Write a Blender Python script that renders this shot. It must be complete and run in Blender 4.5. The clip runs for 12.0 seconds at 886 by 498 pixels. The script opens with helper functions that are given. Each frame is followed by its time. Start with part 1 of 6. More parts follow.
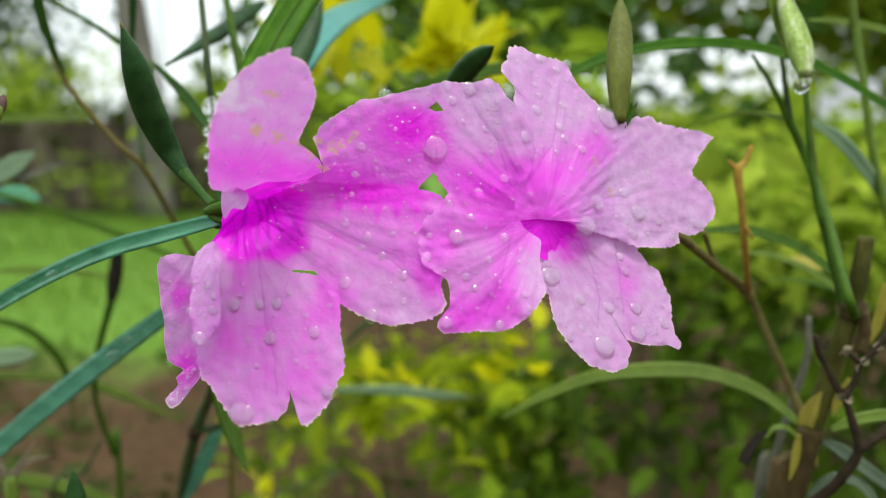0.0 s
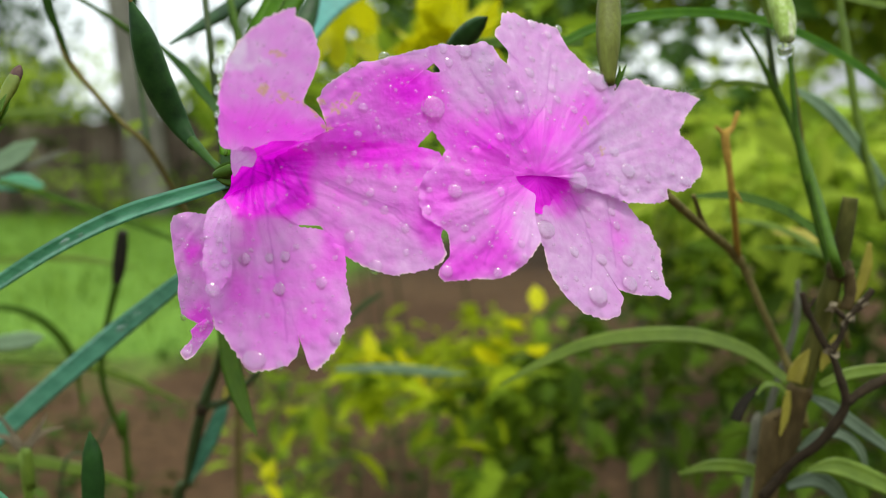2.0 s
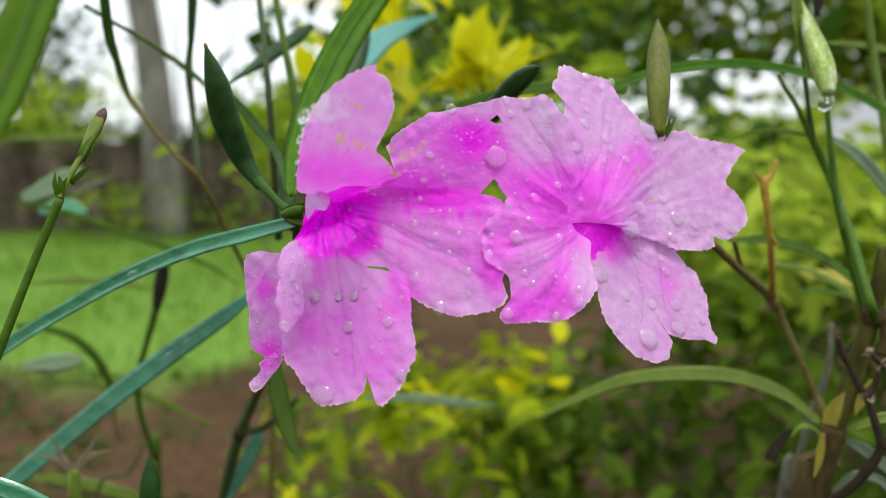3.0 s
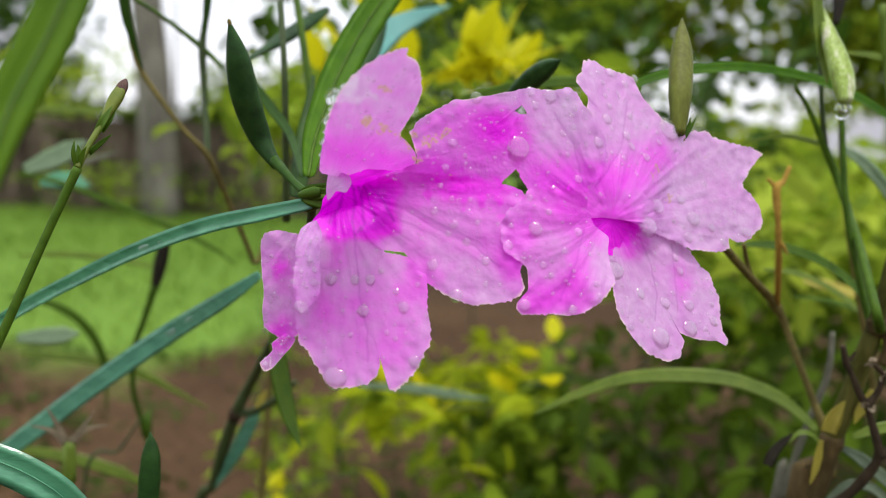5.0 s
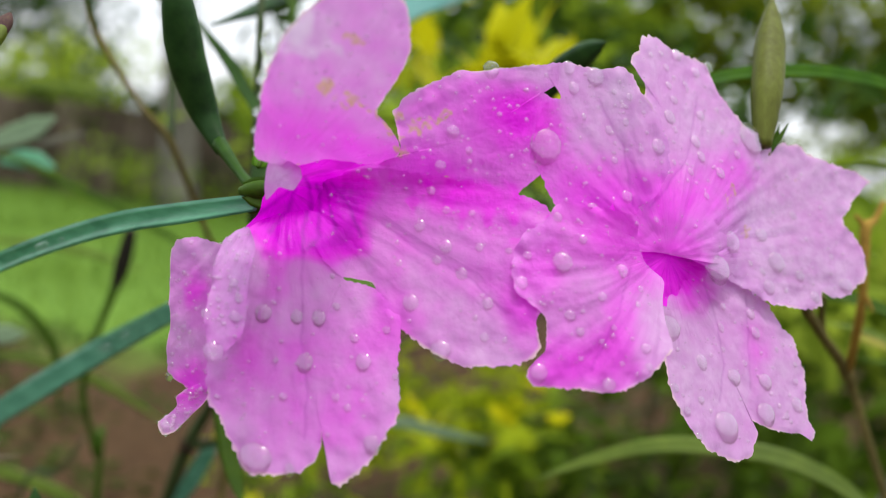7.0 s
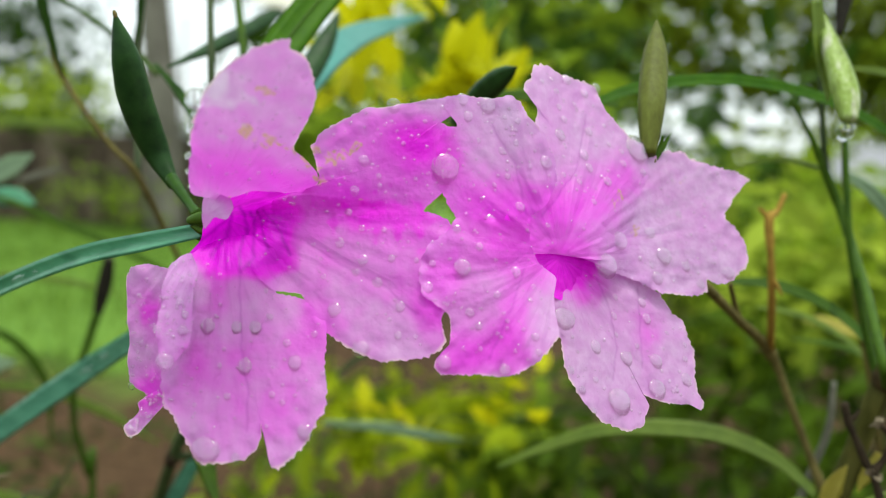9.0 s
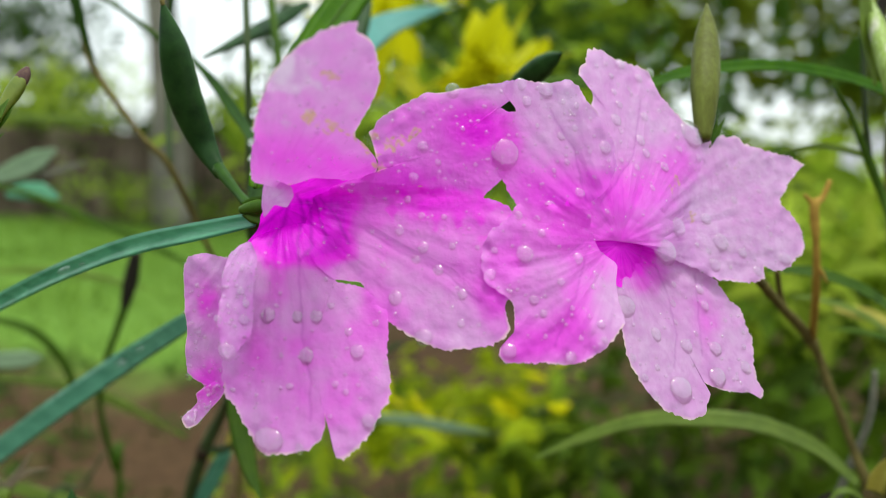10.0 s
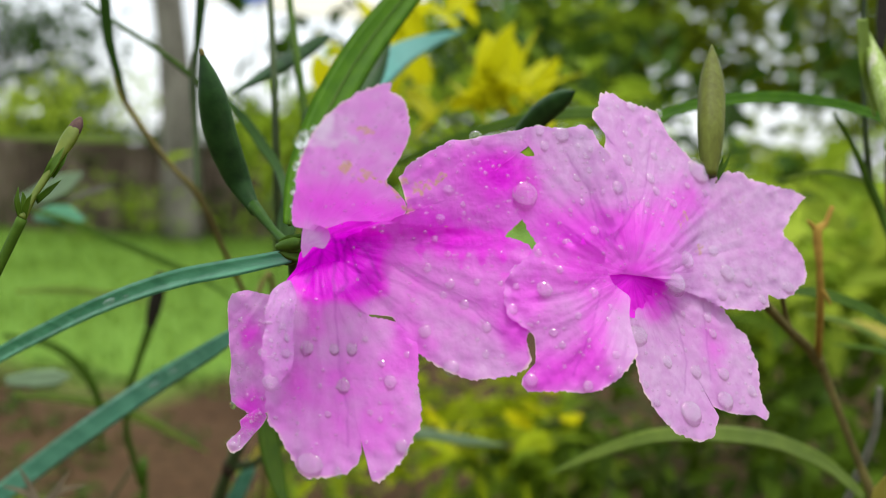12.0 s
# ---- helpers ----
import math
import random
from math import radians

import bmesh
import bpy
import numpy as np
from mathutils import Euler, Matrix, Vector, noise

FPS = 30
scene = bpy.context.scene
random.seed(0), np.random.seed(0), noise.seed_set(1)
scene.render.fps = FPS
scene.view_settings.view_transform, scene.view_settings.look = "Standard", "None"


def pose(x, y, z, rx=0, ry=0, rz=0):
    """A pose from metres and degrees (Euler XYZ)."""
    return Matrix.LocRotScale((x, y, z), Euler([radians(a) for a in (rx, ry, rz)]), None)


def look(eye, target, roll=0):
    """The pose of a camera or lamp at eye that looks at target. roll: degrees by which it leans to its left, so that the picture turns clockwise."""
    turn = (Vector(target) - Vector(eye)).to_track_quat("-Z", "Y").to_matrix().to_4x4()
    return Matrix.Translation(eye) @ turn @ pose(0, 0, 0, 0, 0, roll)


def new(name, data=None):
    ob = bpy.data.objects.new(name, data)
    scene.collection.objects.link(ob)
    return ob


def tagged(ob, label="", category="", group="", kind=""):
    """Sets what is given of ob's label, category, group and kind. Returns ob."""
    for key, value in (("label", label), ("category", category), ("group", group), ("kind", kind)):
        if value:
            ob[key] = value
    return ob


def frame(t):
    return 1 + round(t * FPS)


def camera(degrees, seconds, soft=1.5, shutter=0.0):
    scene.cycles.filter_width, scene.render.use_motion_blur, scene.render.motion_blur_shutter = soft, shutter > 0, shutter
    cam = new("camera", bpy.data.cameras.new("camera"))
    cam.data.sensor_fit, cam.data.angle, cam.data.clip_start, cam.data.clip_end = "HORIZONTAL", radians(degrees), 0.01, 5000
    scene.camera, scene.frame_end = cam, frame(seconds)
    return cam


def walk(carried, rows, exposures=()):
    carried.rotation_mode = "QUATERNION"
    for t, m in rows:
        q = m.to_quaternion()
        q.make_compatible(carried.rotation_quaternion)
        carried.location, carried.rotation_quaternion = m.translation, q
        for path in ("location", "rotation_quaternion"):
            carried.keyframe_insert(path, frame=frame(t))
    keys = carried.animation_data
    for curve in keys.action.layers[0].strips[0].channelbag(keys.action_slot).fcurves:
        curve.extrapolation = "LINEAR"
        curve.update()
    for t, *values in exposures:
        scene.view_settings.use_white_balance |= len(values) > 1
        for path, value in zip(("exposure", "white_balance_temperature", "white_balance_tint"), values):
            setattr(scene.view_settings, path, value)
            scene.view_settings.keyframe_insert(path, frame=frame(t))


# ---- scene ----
cam = camera(54.6, 12.0, soft=0.75)
PATH = [
    (0, (0.00271, 0.00143, 0.80180), (-0.0157, 1.9814, 0.5200), -0.54),
    (0.5, (0.00172, -0.00051, 0.80236), (-0.0262, 1.9800, 0.5249), -1.05),
    (1, (-0.00061, 0.00157, 0.80017), (-0.0201, 1.9817, 0.5199), -1.02),
    (1.5, (-0.00005, 0.00031, 0.79935), (-0.0163, 1.9799, 0.5148), -1.24),
    (2, (0.00226, -0.00566, 0.79639), (-0.0096, 1.9730, 0.5055), -1.51),
    (2.5, (-0.00042, -0.01345, 0.79975), (-0.0556, 1.9713, 0.5596), -1.28),
    (3, (-0.00513, -0.01164, 0.80000), (-0.0467, 1.9746, 0.5691), -0.32),
    (5, (-0.00949, -0.01143, 0.79887), (-0.0289, 1.9735, 0.5545), 2.52),
    (5.5, (-0.00582, -0.00944, 0.79907), (-0.0640, 1.9772, 0.5753), 4.90),
    (6, (-0.00510, 0.00775, 0.79802), (-0.0911, 1.9964, 0.6037), 6.25),
    (6.5, (-0.00538, 0.02175, 0.79949), (-0.0886, 2.0116, 0.6166), 6.98),
    (7, (-0.00706, 0.02935, 0.79630), (-0.0599, 2.0168, 0.5789), 6.62),
    (9, (0.00282, 0.01436, 0.79915), (-0.0321, 2.0043, 0.6015), 3.36),
    (9.5, (0.00224, 0.01248, 0.79425), (-0.0446, 1.9971, 0.5508), 2.05),
    (10, (-0.00405, 0.01567, 0.79770), (-0.0539, 2.0038, 0.5862), 2.90),
    (10.5, (-0.00249, 0.01561, 0.79912), (-0.0416, 2.0054, 0.6007), 3.14),
    (11, (-0.01015, 0.01884, 0.79797), (-0.0455, 2.0099, 0.6121), 3.57),
    (11.5, (-0.01075, 0.01694, 0.80305), (-0.0689, 2.0062, 0.6044), 3.40),
    (12, (-0.00626, 0.00759, 0.80232), (-0.0771, 1.9969, 0.6082), 2.38),
]
walk(cam, [(t, look(eye, target, roll)) for t, eye, target, roll in PATH],
     [(0.0, 0.97, 6450, 1), (2.0, 0.97, 6450, 2), (3.2, 0.95, 6400, 8), (5.2, 0.96, 6450, 13), (7.2, 0.92, 6400, 9), (9.0, 0.95, 6400, 0), (10.5, 0.95, 6400, 1), (12.0, 0.93, 6450, 7)])
cam.data.dof.use_dof = True
cam.data.dof.aperture_fstop = 16.0

# ---- sky and light ----
world = bpy.data.worlds.new("overcast_sky")
scene.world = world
world.use_nodes = True
wn = world.node_tree
sky = wn.nodes.new("ShaderNodeTexSky")
sky.sky_type = "NISHITA"
sky.sun_disc = False
sky.sun_elevation = radians(78)
sky.sun_rotation = radians(139)
sky.air_density, sky.dust_density, sky.ozone_density = 1.0, 6.0, 1.0
cloud = wn.nodes.new("ShaderNodeMix")
cloud.data_type = "RGBA"
cloud.inputs[0].default_value = 0.7
cloud.inputs[7].default_value = (5.5, 5.6, 5.8, 1)
wn.links.new(sky.outputs[0], cloud.inputs[6])
wn.links.new(cloud.outputs[2], wn.nodes["Background"].inputs[0])
wn.nodes["Background"].inputs[1].default_value = 0.15
sun = new("sun", bpy.data.lights.new("sun", "SUN"))
sun.data.energy, sun.data.angle, sun.data.color = 1.0, radians(11), (1.0, 0.96, 0.9)
sun.matrix_world = look((0.5, -0.45, 4.4), (0, 0.12, 0.8))


# ---- materials ----
def material(name):
    m = bpy.data.materials.new(name)
    m.use_nodes = True
    nt = m.node_tree
    return m, nt, nt.nodes["Principled BSDF"]


def node(nt, kind, **values):
    n = nt.nodes.new("ShaderNode" + kind)
    for key, value in values.items():
        n.inputs[key.replace("_", " ")].default_value = value
    return n


def ramp(nt, source, stops):
    r = nt.nodes.new("ShaderNodeValToRGB")
    while len(r.color_ramp.elements) < len(stops):
        r.color_ramp.elements.new(0.5)
    for e, (at, colour) in zip(r.color_ramp.elements, stops):
        e.position, e.color = at, (*colour, 1)
    nt.links.new(source, r.inputs[0])
    return r.outputs[0]


def noise_node(nt, scale, detail=4.0, rough=0.55, stretch=None):
    n = node(nt, "TexNoise", Scale=scale, Detail=detail, Roughness=rough)
    co = nt.nodes.new("ShaderNodeTexCoord")
    if stretch:
        mp = nt.nodes.new("ShaderNodeMapping")
        mp.inputs["Scale"].default_value = stretch
        nt.links.new(co.outputs["Object"], mp.inputs[0])
        nt.links.new(mp.outputs[0], n.inputs["Vector"])
    else:
        nt.links.new(co.outputs["Object"], n.inputs["Vector"])
    return n.outputs["Fac"]


def mixed(nt, fac, a, b, mode="MIX"):
    n = nt.nodes.new("ShaderNodeMix")
    n.data_type, n.blend_type = "RGBA", mode
    for k, v in ((0, fac), (6, a), (7, b)):
        if isinstance(v, (int, float)):
            n.inputs[k].default_value = v
        elif isinstance(v, tuple):
            n.inputs[k].default_value = (*v, 1)
        else:
            nt.links.new(v, n.inputs[k])
    return n.outputs[2]


def bumped(nt, bsdf, height, strength, distance):
    b = node(nt, "Bump", Strength=strength, Distance=distance)
    nt.links.new(height, b.inputs["Height"])
    nt.links.new(b.outputs[0], bsdf.inputs["Normal"])
    return b.outputs[0]


def see_through(nt, bsdf, colour, amount):
    """Lets part of the light through a leaf or petal."""
    tr = nt.nodes.new("ShaderNodeBsdfTranslucent")
    mx = nt.nodes.new("ShaderNodeMixShader")
    mx.inputs[0].default_value = amount
    if isinstance(colour, tuple):
        tr.inputs[0].default_value = (*colour, 1)
    else:
        nt.links.new(colour, tr.inputs[0])
    nt.links.new(bsdf.outputs[0], mx.inputs[1])
    nt.links.new(tr.outputs[0], mx.inputs[2])
    nt.links.new(mx.outputs[0], nt.nodes["Material Output"].inputs[0])


def leafy(name, dark, light, rough=0.4, lets=0.25, glow=None, scale=300.0, island=True, stretch=None, sheen=0.5, wet=False):
    """Foliage: two greens mixed by grain and from leaf to leaf, some light let through."""
    m, nt, b = material(name)
    grain = noise_node(nt, scale, 5.0, 0.6, stretch)
    col = ramp(nt, grain, [(0.3, dark), (0.72, light)])
    if island:
        g = nt.nodes.new("ShaderNodeNewGeometry")
        tone = ramp(nt, g.outputs["Random Per Island"], [(0.0, tuple(c * 0.4 for c in dark)), (0.5, light), (1.0, tuple(min(1, c * 1.5) for c in light))])
        col = mixed(nt, 0.7, col, tone)
    else:
        o = nt.nodes.new("ShaderNodeObjectInfo")
        tone = ramp(nt, o.outputs["Random"], [(0.0, dark), (1.0, light)])
        col = mixed(nt, 0.35, col, tone)
    nt.links.new(col, b.inputs["Base Color"])
    b.inputs["Roughness"].default_value = rough
    b.inputs["Specular IOR Level"].default_value = sheen
    if wet:
        film = noise_node(nt, scale * 0.45, 3.0, 0.5, stretch)
        nt.links.new(ramp(nt, film, [(0.40, (rough, rough, rough)), (0.56, (0.06, 0.06, 0.06))]), b.inputs["Roughness"])
    bumped(nt, b, grain, 0.6 if wet else 0.25, 0.0005)
    see_through(nt, b, glow or light, lets)
    return m


def rough_stuff(name, stops, scale, rough=0.9, bump=0.5, depth=0.01, stretch=None):
    m, nt, b = material(name)
    big = noise_node(nt, scale, 6.0, 0.6, stretch)
    fine = noise_node(nt, scale * 9, 4.0, 0.6, stretch)
    col = mixed(nt, 0.35, ramp(nt, big, stops), ramp(nt, fine, stops))
    nt.links.new(col, b.inputs["Base Color"])
    b.inputs["Roughness"].default_value = rough
    b.inputs["Specular IOR Level"].default_value = 0.12
    bumped(nt, b, fine, bump, depth)
    return m


def petal_material(name):
    """Thin wet petal: pale lilac pigment, magenta flush, brown bruises, wrinkles that run out from the throat, light let through."""
    m, nt, b = material(name)

    def stored(title):
        a = nt.nodes.new("ShaderNodeAttribute")
        a.attribute_name = title
        return a

    at, crease, spot, grow, rim = stored("flush"), stored("vein_fold"), stored("bruise"), stored("grow"), stored("rim")
    blotch = noise_node(nt, 120.0, 5.0, 0.6)
    grain = noise_node(nt, 1700.0, 5.0, 0.65)
    wrinkle = node(nt, "TexNoise", Scale=1.0, Detail=5.0, Roughness=0.6)
    nt.links.new(grow.outputs["Vector"], wrinkle.inputs["Vector"])
    speck = noise_node(nt, 520.0, 4.0, 0.6)
    pale = ramp(nt, blotch, [(0.3, (0.66, 0.33, 0.67)), (0.5, (0.68, 0.38, 0.70)), (0.7, (0.73, 0.46, 0.76))])
    pale = mixed(nt, 0.22, pale, ramp(nt, wrinkle.outputs["Fac"], [(0.35, (0.64, 0.25, 0.66)), (0.65, (0.80, 0.54, 0.83))]))
    pale = mixed(nt, 0.32, pale, ramp(nt, speck, [(0.36, (0.60, 0.24, 0.62)), (0.5, (0.68, 0.38, 0.70)), (0.66, (0.82, 0.58, 0.85))]))
    deep = ramp(nt, at.outputs["Fac"], [(0.0, (0.88, 0.82, 0.92)), (0.2, (0.67, 0.36, 0.69)), (0.42, (0.76, 0.22, 0.75)), (0.6, (0.82, 0.09, 0.78)), (0.75, (0.90, 0.02, 0.84)), (0.87, (0.86, 0.0, 0.82)), (0.98, (0.55, 0.0, 0.58))])
    fac = ramp(nt, at.outputs["Fac"], [(0.0, (1, 1, 1)), (0.17, (0, 0, 0)), (0.23, (0, 0, 0)), (0.5, (1, 1, 1))])
    col = mixed(nt, fac, pale, deep)
    col = mixed(nt, crease.outputs["Fac"], col, (0.32, 0.0, 0.38))
    col = mixed(nt, spot.outputs["Fac"], col, (0.60, 0.40, 0.14))
    col = mixed(nt, rim.outputs["Fac"], col, (0.88, 0.76, 0.60))
    nt.links.new(col, b.inputs["Base Color"])
    nt.links.new(ramp(nt, wrinkle.outputs["Fac"], [(0.38, (0.22, 0.22, 0.22)), (0.62, (0.5, 0.5, 0.5))]), b.inputs["Roughness"])
    b.inputs["Specular IOR Level"].default_value = 0.3
    height = mixed(nt, 0.36, mixed(nt, 0.45, speck, grain), wrinkle.outputs["Fac"])
    bumped(nt, b, height, 0.6, 0.0006)
    see_through(nt, b, col, 0.47)
    return m


def water_material(name, share, light_haze):
    """Clear water; a white haze mixed in stands for the light that drops gather."""
    m, nt, b = material(name)
    nt.nodes.remove(b)
    glass = node(nt, "BsdfGlass", Color=(1, 1, 1, 1), Roughness=0.0, IOR=1.33)
    clear = node(nt, "BsdfTransparent", Color=(1, 1, 1, 1))
    haze = node(nt, "BsdfTranslucent", Color=(1.0, 0.95, 1.0, 1))
    cloud = node(nt, "BsdfDiffuse", Color=(1.0, 0.95, 1.0, 1))
    gloss = node(nt, "BsdfGlossy", Color=(1, 1, 1, 1), Roughness=0.03)
    rim = node(nt, "Fresnel", IOR=1.66)
    last = glass.outputs[0]
    for fac, other in ((share, clear), (light_haze * 0.25, haze), (light_haze * 1.5, cloud), (rim.outputs[0], gloss)):
        mx = nt.nodes.new("ShaderNodeMixShader")
        if isinstance(fac, float):
            mx.inputs[0].default_value = fac
        else:
            nt.links.new(fac, mx.inputs[0])
        nt.links.new(last, mx.inputs[1])
        nt.links.new(other.outputs[0], mx.inputs[2])
        last = mx.outputs[0]
    nt.links.new(last, nt.nodes["Material Output"].inputs[0])
    return m


PETAL = petal_material("lilac_petal")
WATER = water_material("water", 0.36, 0.02)
FINE_WATER = water_material("fine_water", 0.3, 0.035)
CLEAR_WATER = water_material("clear_water", 0.1, 0.02)
BLADE = leafy("blue_green_blade", (0.028, 0.16, 0.078), (0.16, 0.50, 0.27), 0.35, 0.25, island=False, scale=520, stretch=(0.16, 0.6, 0.6), sheen=0.7, wet=True)
BLADE_VIVID = leafy("vivid_green_blade", (0.030, 0.10, 0.003), (0.10, 0.24, 0.008), 0.5, 0.45, island=False, scale=260, sheen=0.12)
BLADE_FRESH = leafy("fresh_green_blade", (0.032, 0.090, 0.003), (0.11, 0.21, 0.010), 0.45, 0.35, island=False, scale=260, sheen=0.3)
BLADE_OLIVE = leafy("olive_blade", (0.08, 0.14, 0.013), (0.22, 0.32, 0.04), 0.45, 0.35, island=False, scale=260, sheen=0.35)
BLADE_PALE = leafy("pale_blade", (0.13, 0.22, 0.11), (0.25, 0.36, 0.20), 0.4, 0.3, island=False, scale=260)
BLADE_YELLOW = leafy("yellow_blade", (0.24, 0.21, 0.02), (0.48, 0.43, 0.06), 0.5, 0.3, island=False, scale=200)
BLADE_TEAL = leafy("blue_teal_blade", (0.05, 0.24, 0.19), (0.12, 0.42, 0.36), 0.4, 0.3, island=False, scale=260)
LEAF_DARK = leafy("deep_green_blade", (0.010, 0.040, 0.002), (0.038, 0.105, 0.007), 0.5, 0.2, island=False, scale=260, sheen=0.2)
BLADE_GREY = leafy("grey_teal_blade", (0.036, 0.175, 0.105), (0.15, 0.43, 0.27), 0.38, 0.2, island=False, scale=420, stretch=(0.16, 0.6, 0.6), sheen=0.7, wet=True)
RIB = leafy("leaf_midrib", (0.07, 0.15, 0.02), (0.13, 0.24, 0.05), 0.45, 0.1, island=False, scale=260)
POD = leafy("dark_green_pod", (0.006, 0.024, 0.005), (0.026, 0.078, 0.014), 0.45, 0.02, island=False, scale=350, sheen=0.14)
POD_RIPE = rough_stuff("olive_pod", [(0.25, (0.040, 0.034, 0.007)), (0.5, (0.080, 0.092, 0.012)), (0.75, (0.14, 0.17, 0.028))], 130, 0.5, 0.3, 0.0003, (1, 1, 0.2))
POD_PALE = rough_stuff("pale_pod", [(0.34, (0.10, 0.07, 0.045)), (0.44, (0.16, 0.23, 0.04)), (0.56, (0.26, 0.37, 0.08)), (0.66, (0.52, 0.50, 0.42))], 190, 0.35, 0.3, 0.0003, (1.6, 1, 0.22))
STEM = leafy("green_stem", (0.020, 0.054, 0.004), (0.066, 0.130, 0.010), 0.5, 0.03, island=False, scale=400, sheen=0.1)
STEM_DARK = leafy("dark_stem", (0.020, 0.036, 0.010), (0.055, 0.085, 0.024), 0.55, 0.0, island=False, scale=400, sheen=0.25)
STEM_BROWN = rough_stuff("brown_twig", [(0.3, (0.060, 0.051, 0.015)), (0.7, (0.188, 0.158, 0.045))], 300, 0.7, 0.4, 0.0005)
TWIG = rough_stuff("dry_dark_twig", [(0.3, (0.012, 0.009, 0.006)), (0.7, (0.058, 0.042, 0.022))], 350, 0.85, 0.5, 0.0006)
CULM = rough_stuff("olive_culm", [(0.3, (0.018, 0.015, 0.006)), (0.5, (0.055, 0.058, 0.010)), (0.7, (0.14, 0.13, 0.03))], 70, 0.7, 0.5, 0.0008, (1, 1, 0.35))
STEM_ORANGE = rough_stuff("ochre_twig", [(0.3, (0.22, 0.13, 0.02)), (0.7, (0.44, 0.28, 0.05))], 300, 0.7, 0.4, 0.0005)
STEM_PALE = rough_stuff("dry_calyx", [(0.3, (0.10, 0.08, 0.045)), (0.7, (0.34, 0.29, 0.19))], 500, 0.8, 0.4, 0.0004)
CULM_BROWN = rough_stuff("brown_culm", [(0.3, (0.016, 0.011, 0.004)), (0.5, (0.050, 0.036, 0.013)), (0.7, (0.12, 0.085, 0.030))], 90, 0.7, 0.5, 0.0008, (1, 1, 0.35))
BLADE_DULL = leafy("dull_grey_green_blade", (0.045, 0.075, 0.035), (0.13, 0.18, 0.10), 0.45, 0.25, island=False, scale=260)
STEM_GREY = rough_stuff("grey_stalk", [(0.3, (0.07, 0.075, 0.05)), (0.7, (0.19, 0.19, 0.14))], 250, 0.8, 0.4, 0.0005)
CHAR = rough_stuff("dried_bud", [(0.3, (0.008, 0.008, 0.005)), (0.7, (0.035, 0.030, 0.020))], 400, 0.7, 0.4, 0.0005)
BUD_TIP = rough_stuff("purple_bud_tip", [(0.3, (0.05, 0.022, 0.035)), (0.7, (0.15, 0.10, 0.06))], 500, 0.6, 0.3, 0.0004)
BUD = leafy("yellow_green_bud", (0.06, 0.12, 0.008), (0.20, 0.25, 0.02), 0.45, 0.2, island=False, scale=400)
LEAF_BRIGHT = leafy("bright_green_blade", (0.060, 0.16, 0.004), (0.18, 0.34, 0.012), 0.45, 0.4, island=False, scale=160, sheen=0.3)
GOLD = leafy("golden_leaf", (0.32, 0.36, 0.003), (0.66, 0.64, 0.010), 0.45, 0.45, island=False, scale=60, sheen=0.1)
LIME = leafy("lime_leaf", (0.042, 0.115, 0.007), (0.235, 0.34, 0.022), 0.5, 0.45, scale=60, sheen=0.06)
LIME_GOLD = leafy("yellow_green_leaf", (0.08, 0.16, 0.004), (0.33, 0.40, 0.010), 0.5, 0.45, scale=60, sheen=0.06)
GREEN = leafy("green_leaf", (0.011, 0.030, 0.003), (0.040, 0.086, 0.008), 0.5, 0.25, scale=60, sheen=0.06)
MID = leafy("mid_green_leaf", (0.017, 0.038, 0.003), (0.072, 0.125, 0.008), 0.5, 0.35, scale=60, sheen=0.06)
CANOPY = leafy("canopy_leaf", (0.040, 0.072, 0.005), (0.150, 0.20, 0.012), 0.55, 0.55, scale=20, sheen=0.05)
GRASS = leafy("lawn_blade", (0.054, 0.130, 0.014), (0.18, 0.29, 0.042), 0.6, 0.35, scale=2.5, sheen=0.05)
SPROUT = leafy("sunlit_bush_leaf", (0.11, 0.20, 0.012), (0.335, 0.43, 0.042), 0.6, 0.45, scale=20, sheen=0.05)
BARK = rough_stuff("grey_bark", [(0.3, (0.06, 0.054, 0.042)), (0.5, (0.16, 0.145, 0.12)), (0.7, (0.31, 0.29, 0.24))], 4, 0.9, 0.6, 0.02, (1, 1, 0.4))
FENCE = rough_stuff("weathered_wall", [(0.36, (0.016, 0.012, 0.008)), (0.45, (0.060, 0.042, 0.030)), (0.54, (0.12, 0.088, 0.064)), (0.66, (0.28, 0.22, 0.17))], 2.6, 0.95, 0.6, 0.03, (1.6, 1, 0.3))
PLASTER = rough_stuff("pale_panel", [(0.3, (0.72, 0.70, 0.82)), (0.7, (0.82, 0.80, 0.90))], 4, 0.6, 0.1, 0.003)
AWNING = rough_stuff("cream_awning", [(0.3, (0.62, 0.58, 0.46)), (0.7, (0.78, 0.75, 0.64))], 2, 0.7, 0.2, 0.004)

BLUE = rough_stuff("blue_print", [(0.3, (0.03, 0.10, 0.45)), (0.7, (0.05, 0.14, 0.55))], 4, 0.6, 0.1, 0.002)


